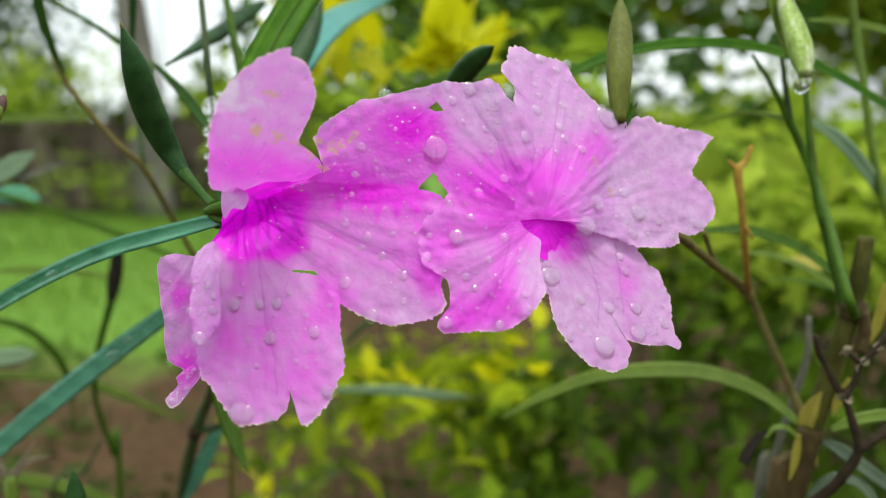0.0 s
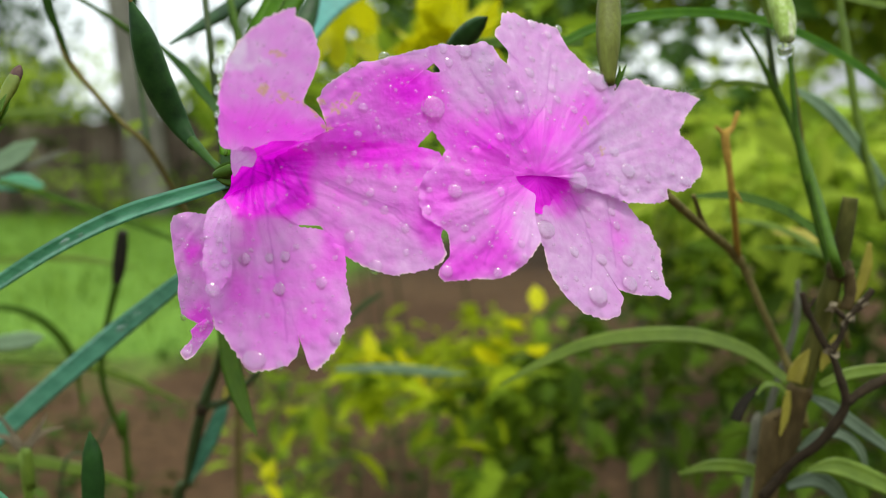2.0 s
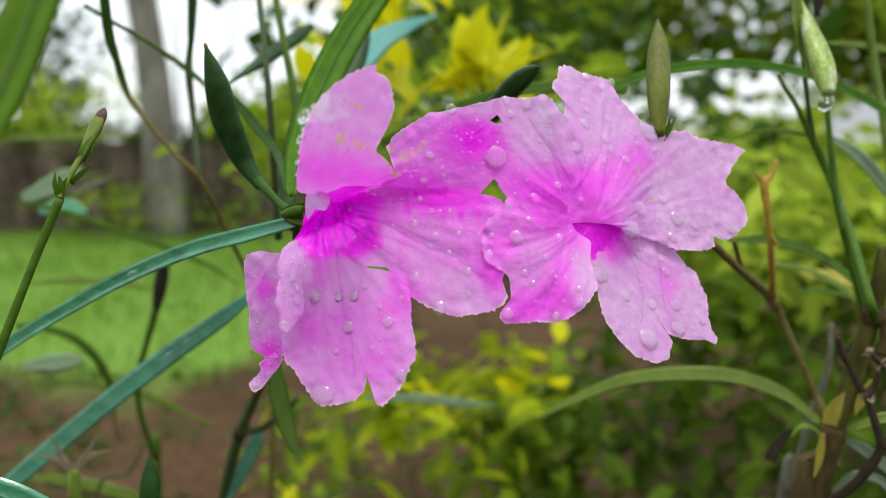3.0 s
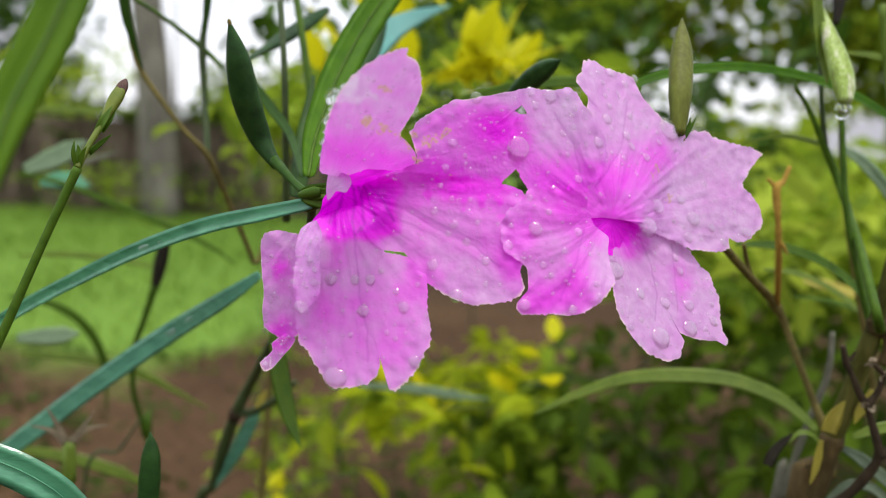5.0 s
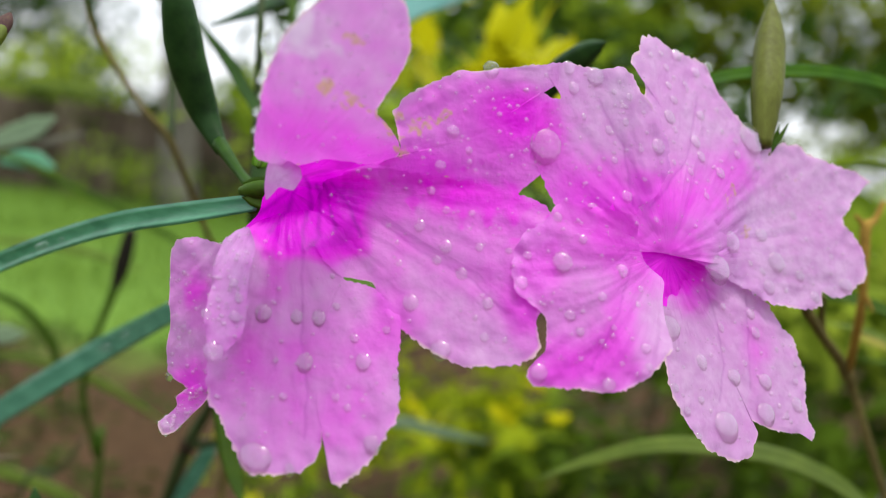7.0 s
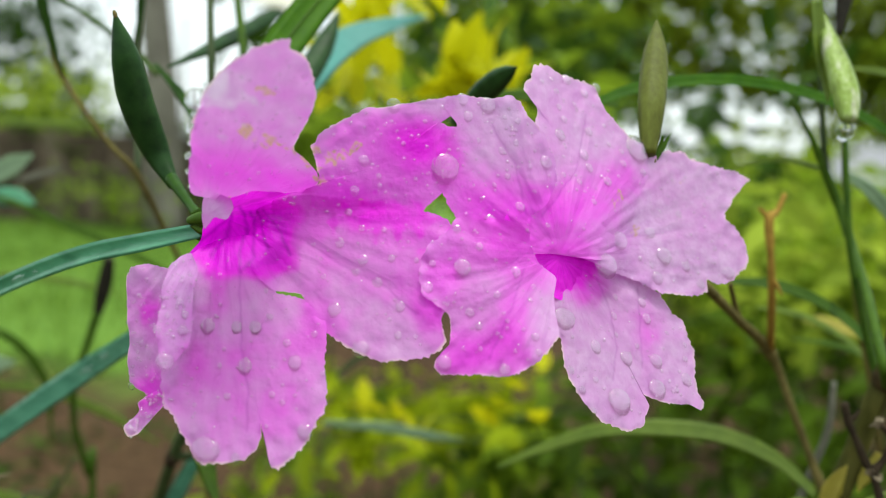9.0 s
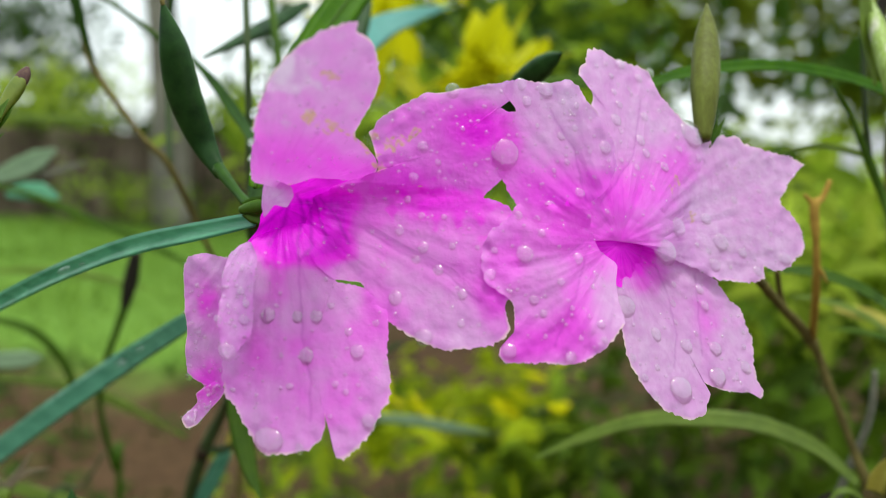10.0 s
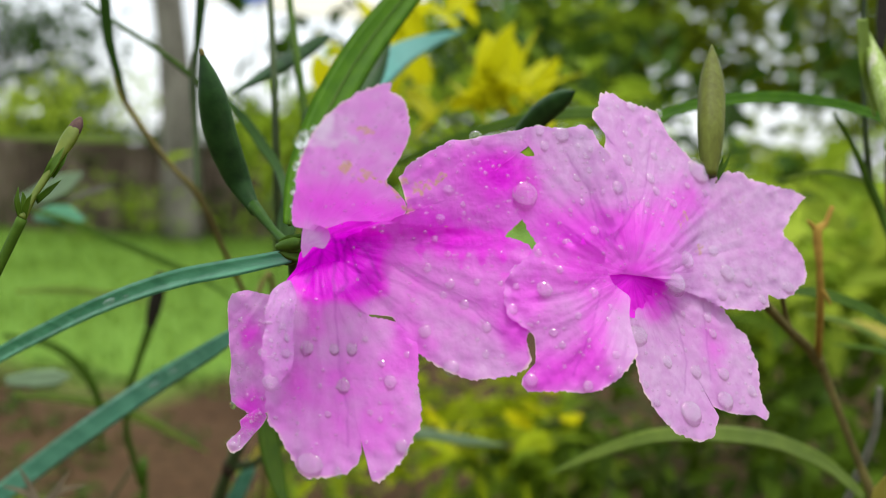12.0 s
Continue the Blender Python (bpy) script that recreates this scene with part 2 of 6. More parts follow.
def ground_material():
    m, nt, b = material("soil_and_lawn")
    big = noise_node(nt, 1.6, 6.0, 0.6)
    fine = noise_node(nt, 30, 6.0, 0.65)
    soil = ramp(nt, fine, [(0.3, (0.020, 0.011, 0.005)), (0.7, (0.085, 0.048, 0.024))])
    soil = mixed(nt, ramp(nt, big, [(0.42, (0, 0, 0)), (0.58, (1, 1, 1))]), soil, ramp(nt, fine, [(0.3, (0.030, 0.020, 0.009)), (0.7, (0.11, 0.064, 0.032))]))
    lawn = ramp(nt, fine, [(0.3, (0.050, 0.122, 0.014)), (0.7, (0.165, 0.28, 0.04))])
    at = nt.nodes.new("ShaderNodeAttribute")
    at.attribute_name = "lawn"
    th = nt.nodes.new("ShaderNodeMath")
    th.operation = "ADD"
    nt.links.new(at.outputs["Fac"], th.inputs[0])
    sc = nt.nodes.new("ShaderNodeMath")
    sc.operation = "MULTIPLY_ADD"
    sc.inputs[1].default_value, sc.inputs[2].default_value = 0.8, -0.4
    nt.links.new(big, sc.inputs[0])
    nt.links.new(sc.outputs[0], th.inputs[1])
    fac = ramp(nt, th.outputs[0], [(0.35, (0, 0, 0)), (0.65, (1, 1, 1))])
    nt.links.new(mixed(nt, fac, soil, lawn), b.inputs["Base Color"])
    b.inputs["Roughness"].default_value = 0.9
    b.inputs["Specular IOR Level"].default_value = 0.08
    bumped(nt, b, fine, 0.6, 0.02)
    return m


# ---- builders ----
def empty(name, place):
    ob = new(name)
    ob.empty_display_size = 0.01
    ob.matrix_world = Matrix.Translation(place)
    return ob


def mesh_object(name, verts, faces, mat, parent=None, label="", smooth=True):
    me = bpy.data.meshes.new(name)
    shift = (parent.parent or parent).matrix_world.translation if parent else Vector((0, 0, 0))
    me.from_pydata([tuple(Vector(v) - shift) for v in verts], [], faces)
    if smooth:
        me.polygons.foreach_set("use_smooth", [True] * len(me.polygons))
    me.materials.append(mat)
    me.update()
    ob = new(name, me)
    if parent:
        ob.parent = parent
    if label:
        ob["label"] = label
    return ob


def curve(points, n):
    """Points along a smooth line through the given ones."""
    p = [Vector(q) for q in points]
    p = [2 * p[0] - p[1], *p, 2 * p[-1] - p[-2]]
    out = []
    for k in range(n + 1):
        s = k / n * (len(p) - 3)
        i = min(int(s), len(p) - 4)
        t = s - i
        a, b, c, d = p[i:i + 4]
        out.append(0.5 * ((2 * b) + (c - a) * t + (2 * a - 5 * b + 4 * c - d) * t * t + (3 * b - a - 3 * c + d) * t ** 3))
    return out


def along(values, s):
    x = s * (len(values) - 1)
    i = min(int(x), len(values) - 2)
    return values[i] + (values[i + 1] - values[i]) * (x - i)


def sweep(points, n, section, closed_ends=True):
    """Verts and faces of a section swept along a line. section(s, side, up): the ring's offsets there."""
    line = curve(points, n)
    verts, faces = [], []
    count = 0
    for k, c in enumerate(line):
        tangent = (line[min(k + 1, n)] - line[max(k - 1, 0)]).normalized()
        side = tangent.cross(Vector((0, 1, 0)))
        if side.length < 0.05:
            side = Vector((1, 0, 0))
        side.normalize()
        up = side.cross(tangent).normalized()
        ring = section(k / n, side, up)
        count = len(ring)
        verts += [c + o for o in ring]
    for k in range(n):
        for j in range(count):
            a, b = k * count + j, k * count + (j + 1) % count
            faces.append((a, b, b + count, a + count))
    if closed_ends:
        faces.append(tuple(range(count))[::-1])
        faces.append(tuple(range(n * count, (n + 1) * count)))
    return verts, faces


def tube(name, points, radii, mat, parent=None, label="", n=24, sides=8, lumps=0.0, seed=1):
    def section(s, side, up):
        r = along(radii, s) * (1 + lumps * noise.noise(Vector((s * 9, seed * 3.1, 0))))
        return [r * (math.cos(a) * side + math.sin(a) * up) for a in (2 * math.pi * j / sides for j in range(sides))]
    v, f = sweep(points, n, section)
    return mesh_object(name, v, f, mat, parent, label)


def blade(name, points, width, mat, parent=None, label="", tilt=0.0, shape=(0.5, 1, 1, 0.8, 0.05), fold=0.25, n=36, twist=0.0):
    """A narrow leaf: folded along its midrib, thin at the edges."""
    def section(s, side, up):
        w = width * along(shape, s) / 2
        a = radians(tilt + twist * s)
        x = math.cos(a) * side + math.sin(a) * up
        y = -math.sin(a) * side + math.cos(a) * up
        wave = 0.06 * noise.noise(Vector((s * 6, width * 900, 1.7)))
        th = 0.045 * w + 0.00008
        top = [(-1, fold + wave), (-0.55, fold * 0.5), (-0.12, 0.0), (0, 0.05), (0.12, 0.0), (0.55, fold * 0.5), (1, fold - wave)]
        under = [(0.55, fold * 0.5), (0, -0.12), (-0.55, fold * 0.5)]
        ring = [w * (u * x - q * y) for u, q in top]
        ring += [w * (u * x - q * y) + th * y for u, q in under]
        return ring
    v, f = sweep(points, n, section)
    return mesh_object(name, v, f, mat, parent, label)


def pod(name, points, width, mat, parent=None, label="", shape=(0.12, 0.62, 0.92, 1.0, 0.95, 0.8, 0.5, 0.3), groove=0.12, n=30):
    """A slim seed capsule with a groove down each face and a pointed tip."""
    def section(s, side, up):
        r = width / 2 * along(shape, s)
        ring = []
        for j in range(20):
            a = 2 * math.pi * j / 20
            k = 1 - groove * abs(math.cos(a)) ** 24 - groove * abs(math.sin(a)) ** 24
            ring.append(r * k * (math.cos(a) * side + 0.8 * math.sin(a) * up))
        return ring
    v, f = sweep(points, n, section)
    return mesh_object(name, v, f, mat, parent, label)


def drop_mesh(name, sag=0.0, flat=0.33, wrap=1.25, mat=None):
    """A bead of water, flat at its back, one unit across its half width; it faces -y. wrap: how steep its rim stands."""
    verts, faces = [], []
    rings, sides = 8, 20
    for i in range(rings + 1):
        a = wrap * 1.15 * i / rings
        r = math.sin(a) / math.sin(min(wrap * 1.15, math.pi / 2))
        h = (math.cos(a) - math.cos(wrap * 1.15)) / (1 - math.cos(wrap * 1.15))
        for j in range(sides):
            b = 2 * math.pi * j / sides
            z = r * math.sin(b)
            wob = 1 + 0.05 * math.sin(2 * b + len(name)) + 0.03 * math.sin(3 * b)
            verts.append((r * math.cos(b) * wob, -flat * h, z * (1 + sag * (z < 0)) * wob - sag * 0.25 * h))
    for i in range(rings):
        for j in range(sides):
            p, q = i * sides + j, i * sides + (j + 1) % sides
            faces.append((p, p + sides, q + sides, q))
    me = bpy.data.meshes.new(name)
    me.from_pydata(verts, [], faces)
    me.polygons.foreach_set("use_smooth", [True] * len(faces))
    me.materials.append(mat or WATER)
    return me


# ---- the two blossoms ----
# Each petal: its middle (mm), how its depth changes to the right and upward, and its rim as angle and reach (mm).
PETALS, BEADS, FLUSHES, BRUISES, CREASES = {}, {}, {}, {}, {}
PETALS["L_top"] = ((-21.7, 115.8, 800.9), (0.73, -0.96), [(222, 10.8), (210, 8.6), (185, 6.5), (159, 5.8), (136, 5.9), (114, 6.8), (95, 8.1), (78, 10.0), (68, 11.6), (65, 11.8), (64, 11.0), (59, 11.1), (54, 11.1), (48, 10.1), (38, 8.8), (28, 7.0), (12, 5.0), (344, 3.7), (335, 5.5), (328, 6.9), (321, 8.0), (308, 8.2), (288, 7.0), (258, 6.6), (244, 8.2), (236, 9.5)])
PETALS["L_flap"] = ((-27.3, 119.4, 792.0), (0.12, -0.16), [(131, 2.1), (79, 2.0), (34, 2.3), (5, 2.2), (313, 1.9), (265, 1.0), (249, 2.1), (242, 3.1), (213, 2.1)])
PETALS["L_ur"] = ((-7.6, 125.8, 798.6), (0.12, 0.11), [(201, 8.4), (180, 8.6), (170, 9.4), (158, 9.0), (141, 7.9), (107, 7.7), (96, 7.3), (78, 8.1), (58, 10.2), (48, 13.0), (43, 12.2), (39, 10.9), (41, 9.5), (39, 9.3), (33, 10.1), (19, 10.4), (359, 9.8), (338, 8.6), (313, 8.0), (250, 7.4), (222, 10.8), (210, 16.6), (201, 15.4), (201, 10.7)])
PETALS["L_lr"] = ((-9.3, 123.2, 785.5), (-0.10, 0.42), [(158, 16.5), (136, 12.4), (108, 8.8), (63, 9.0), (46, 10.4), (37, 11.7), (29, 12.7), (11, 12.4), (350, 12.3), (338, 11.8), (332, 12.0), (328, 12.8), (324, 14.1), (316, 14.1), (303, 12.7), (287, 11.5), (273, 10.4), (259, 9.5), (244, 9.0), (235, 8.8), (222, 9.0), (209, 8.3), (198, 11.8), (187, 13.7), (175, 15.9)])
PETALS["L_bot"] = ((-22.4, 117.7, 773.6), (-0.10, 0.40), [(120, 15.5), (126, 15.1), (132, 15.5), (138, 15.1), (150, 13.2), (169, 10.9), (193, 10.8), (210, 11.2), (221, 10.6), (230, 11.1), (239, 11.4), (244, 12.1), (252, 12.3), (265, 11.6), (277, 11.1), (285, 10.1), (290, 8.8), (293, 7.3), (292, 8.5), (292, 10.4), (292, 12.6), (298, 12.7), (307, 12.4), (315, 12.1), (323, 11.7), (329, 11.3), (335, 11.5), (349, 10.4), (1, 9.6), (14, 9.9), (28, 10.5), (41, 9.8), (54, 9.4), (74, 8.2), (74, 11.7), (86, 14.0), (102, 15.1), (114, 15.2)])
PETALS["L_roll"] = ((-31.5, 117.4, 778.6), (0.30, 0.45), [(105, 6.0), (93, 7.1), (83, 7.7), (70, 5.8), (48, 2.8), (340, 2.5), (307, 4.0), (282, 5.2), (269, 5.9), (258, 4.3), (233, 2.6), (127, 2.9)])
PETALS["L_left"] = ((-36.1, 123.2, 776.2), (-0.07, 0.02), [(121, 7.1), (113, 8.0), (99, 8.0), (75, 7.8), (56, 7.5), (5, 5.1), (314, 6.3), (291, 9.0), (277, 9.9), (265, 9.4), (250, 8.5), (243, 6.9), (203, 3.3), (138, 4.9)])
PETALS["L_tail"] = ((-36.5, 122.6, 764.5), (0.01, 0.01), [(67, 3.4), (40, 3.8), (26, 2.5), (323, 1.0), (253, 2.8), (237, 3.8), (213, 3.6), (204, 1.9), (162, 0.9), (127, 1.8), (91, 2.3)])
PETALS["L_throat"] = ((-25.0, 126.7, 787.2), (0.42, -0.19), [(193, 7.0), (179, 5.6), (155, 5.6), (117, 5.8), (96, 7.4), (69, 8.9), (44, 11.0), (34, 10.6), (3, 7.9), (328, 7.4), (292, 6.3), (258, 6.0), (223, 7.2)])
PETALS["R_ul"] = ((7.2, 130.5, 799.6), (0.24, 0.28), [(212, 8.1), (196, 8.8), (173, 8.0), (163, 8.1), (156, 8.2), (147, 7.9), (141, 7.2), (138, 7.5), (137, 10.6), (127, 10.6), (120, 10.2), (115, 9.8), (100, 8.8), (81, 9.4), (70, 9.0), (59, 7.8), (49, 7.7), (32, 7.8), (5, 8.2), (345, 8.8), (325, 8.9), (308, 8.7), (298, 10.6), (292, 9.9), (269, 8.3), (240, 9.0), (230, 8.5)])
PETALS["R_top"] = ((19.7, 139.2, 800.3), (0.60, 0.64), [(142, 8.9), (134, 9.4), (130, 10.6), (130, 11.9), (131, 13.4), (127, 14.3), (123, 14.2), (119, 15.7), (115, 15.9), (109, 15.3), (106, 14.1), (101, 13.4), (95, 13.0), (86, 12.6), (77, 12.2), (72, 10.7), (64, 9.5), (51, 8.9), (39, 9.0), (26, 9.5), (17, 11.3), (9, 11.7), (355, 11.6), (335, 10.9), (311, 11.9), (293, 14.6), (272, 13.0), (252, 13.2), (238, 14.8), (228, 11.2), (212, 6.4), (163, 5.4)])
PETALS["R_right"] = ((34.2, 145.3, 791.7), (0.42, 0.43), [(103, 10.9), (91, 11.3), (75, 12.0), (66, 11.4), (56, 12.1), (43, 13.6), (35, 15.6), (27, 17.1), (25, 14.9), (22, 13.0), (13, 10.7), (7, 10.4), (2, 11.8), (352, 13.7), (343, 15.0), (335, 14.7), (325, 13.7), (316, 12.4), (311, 10.1), (306, 11.7), (299, 11.4), (288, 10.6), (263, 9.7), (240, 9.4), (216, 11.1), (202, 13.3), (191, 18.2), (185, 14.5), (167, 9.2), (128, 8.4)])
PETALS["R_br"] = ((25.8, 133.7, 775.7), (0.68, 0.58), [(142, 13.2), (151, 12.6), (160, 10.1), (170, 9.0), (176, 8.3), (194, 8.3), (206, 8.3), (221, 8.2), (239, 8.8), (256, 9.9), (272, 10.8), (280, 11.3), (290, 11.5), (295, 10.4), (301, 9.8), (300, 8.0), (308, 10.2), (317, 12.8), (323, 15.1), (324, 17.2), (328, 16.9), (330, 15.4), (336, 14.3), (346, 13.5), (351, 13.5), (1, 11.9), (10, 11.8), (17, 10.3), (27, 9.9), (40, 9.7), (64, 9.0), (90, 11.8), (116, 14.5), (130, 17.8), (139, 17.0), (141, 14.0)])
PETALS["R_bl"] = ((7.6, 120.7, 782.8), (0.01, 0.41), [(118, 11.0), (94, 9.8), (64, 10.2), (54, 8.0), (31, 7.2), (13, 9.0), (1, 8.2), (346, 8.4), (335, 9.5), (322, 9.3), (305, 9.2), (291, 9.2), (279, 9.2), (264, 9.0), (250, 9.7), (237, 11.1), (231, 10.9), (228, 9.9), (229, 7.9), (220, 6.6), (206, 5.9), (196, 6.2), (187, 7.6), (180, 8.9), (168, 9.7), (155, 10.3), (143, 10.4), (129, 10.0)])
PETALS["R_throat"] = ((17.5, 134.6, 786.4), (1.10, 0.56), [(142, 11.4), (180, 7.0), (221, 4.8), (270, 5.1), (312, 6.7), (348, 10.8), (11, 11.5), (49, 6.8), (99, 8.0)])
# Drops: place and half width (mm).
BEADS["L_top"] = [(-5.0, 3.8, 1.13), (-6.1, 0.7, 0.74), (-6.6, -1.0, 0.41), (-7.1, -2.5, 0.55), (-7.5, -4.3, 0.42), (-7.7, -6.1, 0.35), (-5.6, 2.1, 0.34), (-3.8, 5.2, 0.33), (6.1, 6.5, 0.28), (5.9, 7.2, 0.42), (0.7, 1.8, 0.28), (-0.2, -1.1, 0.36), (1.9, -4.0, 0.3)]
BEADS["L_ur"] = [(8.0, 0.1, 1.71), (1.0, 7.6, 0.85), (-2.4, 0.3, 0.69), (-3.4, -3.6, 0.61), (-0.4, -1.6, 0.38), (-4.1, -6.4, 0.46), (2.5, 2.8, 0.31), (4.4, -1.7, 0.31), (-0.2, -2.8, 0.31)]
BEADS["L_lr"] = [(-3.2, 2.7, 0.61), (-0.0, 0.8, 0.68), (-0.5, 4.7, 0.46), (2.4, 4.7, 0.38), (3.7, 1.2, 0.45), (2.1, -1.9, 0.67), (5.3, -4.5, 0.59), (-3.0, -5.5, 0.82), (0.8, -9.7, 0.95), (5.3, -7.9, 0.44), (-0.8, -0.8, 0.53), (-6.7, 2.3, 0.31), (-4.9, -1.6, 0.38), (6.9, 1.2, 0.38), (4.1, -6.1, 0.29), (7.5, -7.9, 0.29)]
BEADS["L_bot"] = [(0.6, 3.9, 0.73), (-0.1, -0.7, 0.86), (-1.8, -4.2, 0.43), (-5.5, 3.6, 0.88), (6.0, 0.1, 0.79), (4.7, 2.3, 0.51), (3.7, -3.6, 0.43), (5.1, -4.4, 0.35), (-3.6, -10.3, 1.53), (8.2, -7.4, 0.84), (9.6, -0.9, 0.36), (0.2, -10.9, 0.55), (-1.8, 3.7, 0.66), (7.9, 3.4, 0.43), (2.2, 5.2, 0.44), (-5.7, -5.5, 0.28), (3.5, -7.1, 0.28), (-3.2, -0.8, 0.29), (6.5, -3.5, 0.28), (1.2, 8.2, 0.3)]
BEADS["L_roll"] = [(0.0, -5.0, 0.92), (-1.5, -1.5, 0.5), (1.4, -1.5, 0.57), (0.6, 1.8, 0.43), (1.4, 0.3, 0.43), (-0.6, 0.0, 0.29)]
BEADS["L_left"] = [(-1.0, 5.8, 0.3), (-1.9, 3.7, 0.3), (-1.4, -2.5, 0.38), (-2.7, -8.4, 0.45), (-2.1, 0.4, 0.23)]
BEADS["L_tail"] = [(-1.9, -2.4, 0.68)]
BEADS["R_ul"] = [(-1.6, 7.8, 1.05), (-4.2, 6.0, 0.72), (-5.0, 8.2, 0.72), (0.7, 1.7, 0.48), (1.7, -1.7, 0.4), (3.6, -5.7, 0.71), (-0.3, -7.7, 0.79), (-0.0, -2.9, 0.32), (2.6, 2.9, 0.4), (6.9, 0.5, 0.81), (-2.5, 2.9, 0.32), (4.7, -0.1, 0.32), (2.7, 5.9, 0.41), (-0.8, 4.2, 0.24), (5.5, -3.4, 0.32), (0.9, 6.3, 0.32)]
BEADS["R_top"] = [(-2.1, 12.5, 0.72), (0.8, 10.6, 0.63), (2.9, 11.8, 0.64), (-3.7, 10.5, 0.44), (-3.3, 8.1, 0.44), (-2.5, 6.3, 0.52), (-3.1, 4.0, 0.86), (1.4, 4.8, 0.61), (0.6, 1.3, 0.69), (1.4, -0.5, 0.6), (4.7, 3.1, 0.35), (6.7, 2.2, 0.44), (9.3, 3.0, 1.89), (4.2, -2.3, 0.69), (2.0, -5.3, 0.42), (-0.2, -2.6, 0.42), (7.0, 0.4, 0.53), (10.5, -0.8, 0.53), (-6.0, 11.8, 0.35), (-4.5, 12.3, 0.35), (-0.8, 8.7, 0.35), (4.0, 5.9, 0.36), (-2.5, -1.7, 0.33), (-4.8, -8.7, 0.4)]
BEADS["R_right"] = [(-8.4, -1.9, 1.38), (-0.5, -4.3, 1.14), (-2.7, -1.1, 0.88), (3.2, -5.9, 0.71), (2.2, 1.8, 0.54), (-1.6, -7.6, 0.87), (-2.5, -5.8, 0.43), (10.5, -6.7, 0.99), (5.6, -8.5, 0.71), (6.6, 3.3, 0.37), (-10.6, -5.3, 1.53), (-4.4, -4.8, 0.35), (4.1, -1.1, 0.27), (8.2, -3.1, 0.36), (1.1, 7.0, 0.27)]
BEADS["R_br"] = [(-7.9, 3.5, 1.6), (-3.2, -0.4, 0.8), (1.6, -2.2, 0.98), (6.4, -2.9, 1.0), (4.4, 4.9, 0.68), (5.1, 2.7, 0.68), (-0.2, 3.3, 0.5), (-3.3, -4.4, 0.47), (-7.0, -3.0, 0.62), (-5.3, -5.4, 0.54), (0.3, -7.3, 1.67), (6.5, -6.5, 1.32), (11.4, -5.8, 0.85), (9.6, -6.9, 0.42), (11.4, -3.1, 0.43), (0.0, 5.8, 0.42), (3.3, -0.8, 0.41), (11.5, -1.2, 0.34), (-3.6, -8.1, 0.39), (-5.9, -0.8, 0.24), (0.1, 0.8, 0.33), (8.4, 0.6, 0.34)]
BEADS["R_bl"] = [(-4.1, 3.5, 0.97), (-8.3, 0.8, 0.67), (-7.9, 3.7, 0.45), (-5.1, 8.1, 0.53), (-2.1, 6.1, 0.45), (-2.8, -1.9, 0.59), (0.4, 0.4, 0.44), (2.7, 3.0, 0.67), (5.4, -4.3, 0.51), (5.8, -6.0, 0.43), (1.8, -8.2, 0.65), (-5.6, -7.8, 0.86), (0.7, -4.1, 0.29), (4.8, -0.4, 0.37), (5.2, 1.1, 0.37), (-1.6, -3.4, 0.44), (1.9, -2.6, 0.29), (3.0, -6.0, 0.29), (-1.3, -6.0, 0.29)]
# Magenta flushes of each blossom (place, reach, amount, hardness); bruises and creases of each petal (mm from its middle).
# Where petals overlap, the deeper transmitted light is put in as magenta too.
FLUSHES["L"] = [(-24.9, 787.2, 6.9, 4.2, 0.92, 8), (-23.0, 790.4, 5.2, 3.2, 0.75, 6), (-16.5, 792.1, 6.1, 3.7, 0.06, 2), (-1.6, 792.1, 3.7, 3.7, 0.18, 2), (-10.1, 792.2, 4.5, 2.3, 0.32, 2), (-2.3, 802.1, 5.0, 2.9, 0.5, 2), (-6.0, 798.9, 9.1, 5.0, 0.24, 2), (-13.3, 794.9, 4.9, 2.6, 0.25, 2), (-26.2, 797.2, 3.4, 4.6, 0.16, 2), (-20.3, 795.6, 4.6, 2.8, 0.22, 2), (-6.7, 791.6, 5.4, 1.9, 0.34, 4)]
FLUSHES["L"] += [(0.9, 781.7, 2.8, 4.0, 0.35, 2), (-13.5, 788.6, 9.9, 4.1, 0.08, 2), (-14.1, 777.0, 3.1, 4.3, 0.16, 2), (-29.1, 772.0, 2.3, 3.5, 0.22, 2), (-23.1, 772.9, 7.0, 9.3, 0.12, 2), (-17.4, 769.4, 3.0, 4.6, 0.1, 2), (-36.8, 778.1, 1.1, 2.3, 0.32, 2), (-36.5, 767.8, 2.4, 2.4, 0.3, 2), (-25.2, 806.1, 2.6, 1.9, -0.42, 4), (-30.9, 782.2, 2.2, 4.7, -0.12, 2)]
FLUSHES["L"] += [(-31.3, 776.4, 1.7, 3.1, -0.1, 2), (-27.3, 792.0, 1.7, 1.7, -0.2, 2), (-26.9, 782.5, 1.6, 4.8, 0.12, 2), (-5.2, 784.7, 6.5, 4.8, 0.1, 2)]
FLUSHES["R"] = [(17.4, 786.3, 6.0, 3.2, 0.78, 6), (19.7, 795.1, 8.0, 4.9, 0.28, 2), (14.4, 792.0, 5.2, 4.3, 0.2, 2), (6.7, 794.5, 5.9, 3.8, 0.36, 2), (-0.3, 798.9, 4.2, 4.2, 0.45, 2), (9.9, 778.7, 2.7, 4.7, 0.3, 2), (5.5, 775.8, 5.8, 2.9, 0.36, 2), (1.3, 785.6, 4.0, 4.8, 0.22, 2), (30.8, 775.9, 2.3, 6.3, 0.17, 2), (27.0, 799.3, 3.8, 3.8, 0.2, 2)]
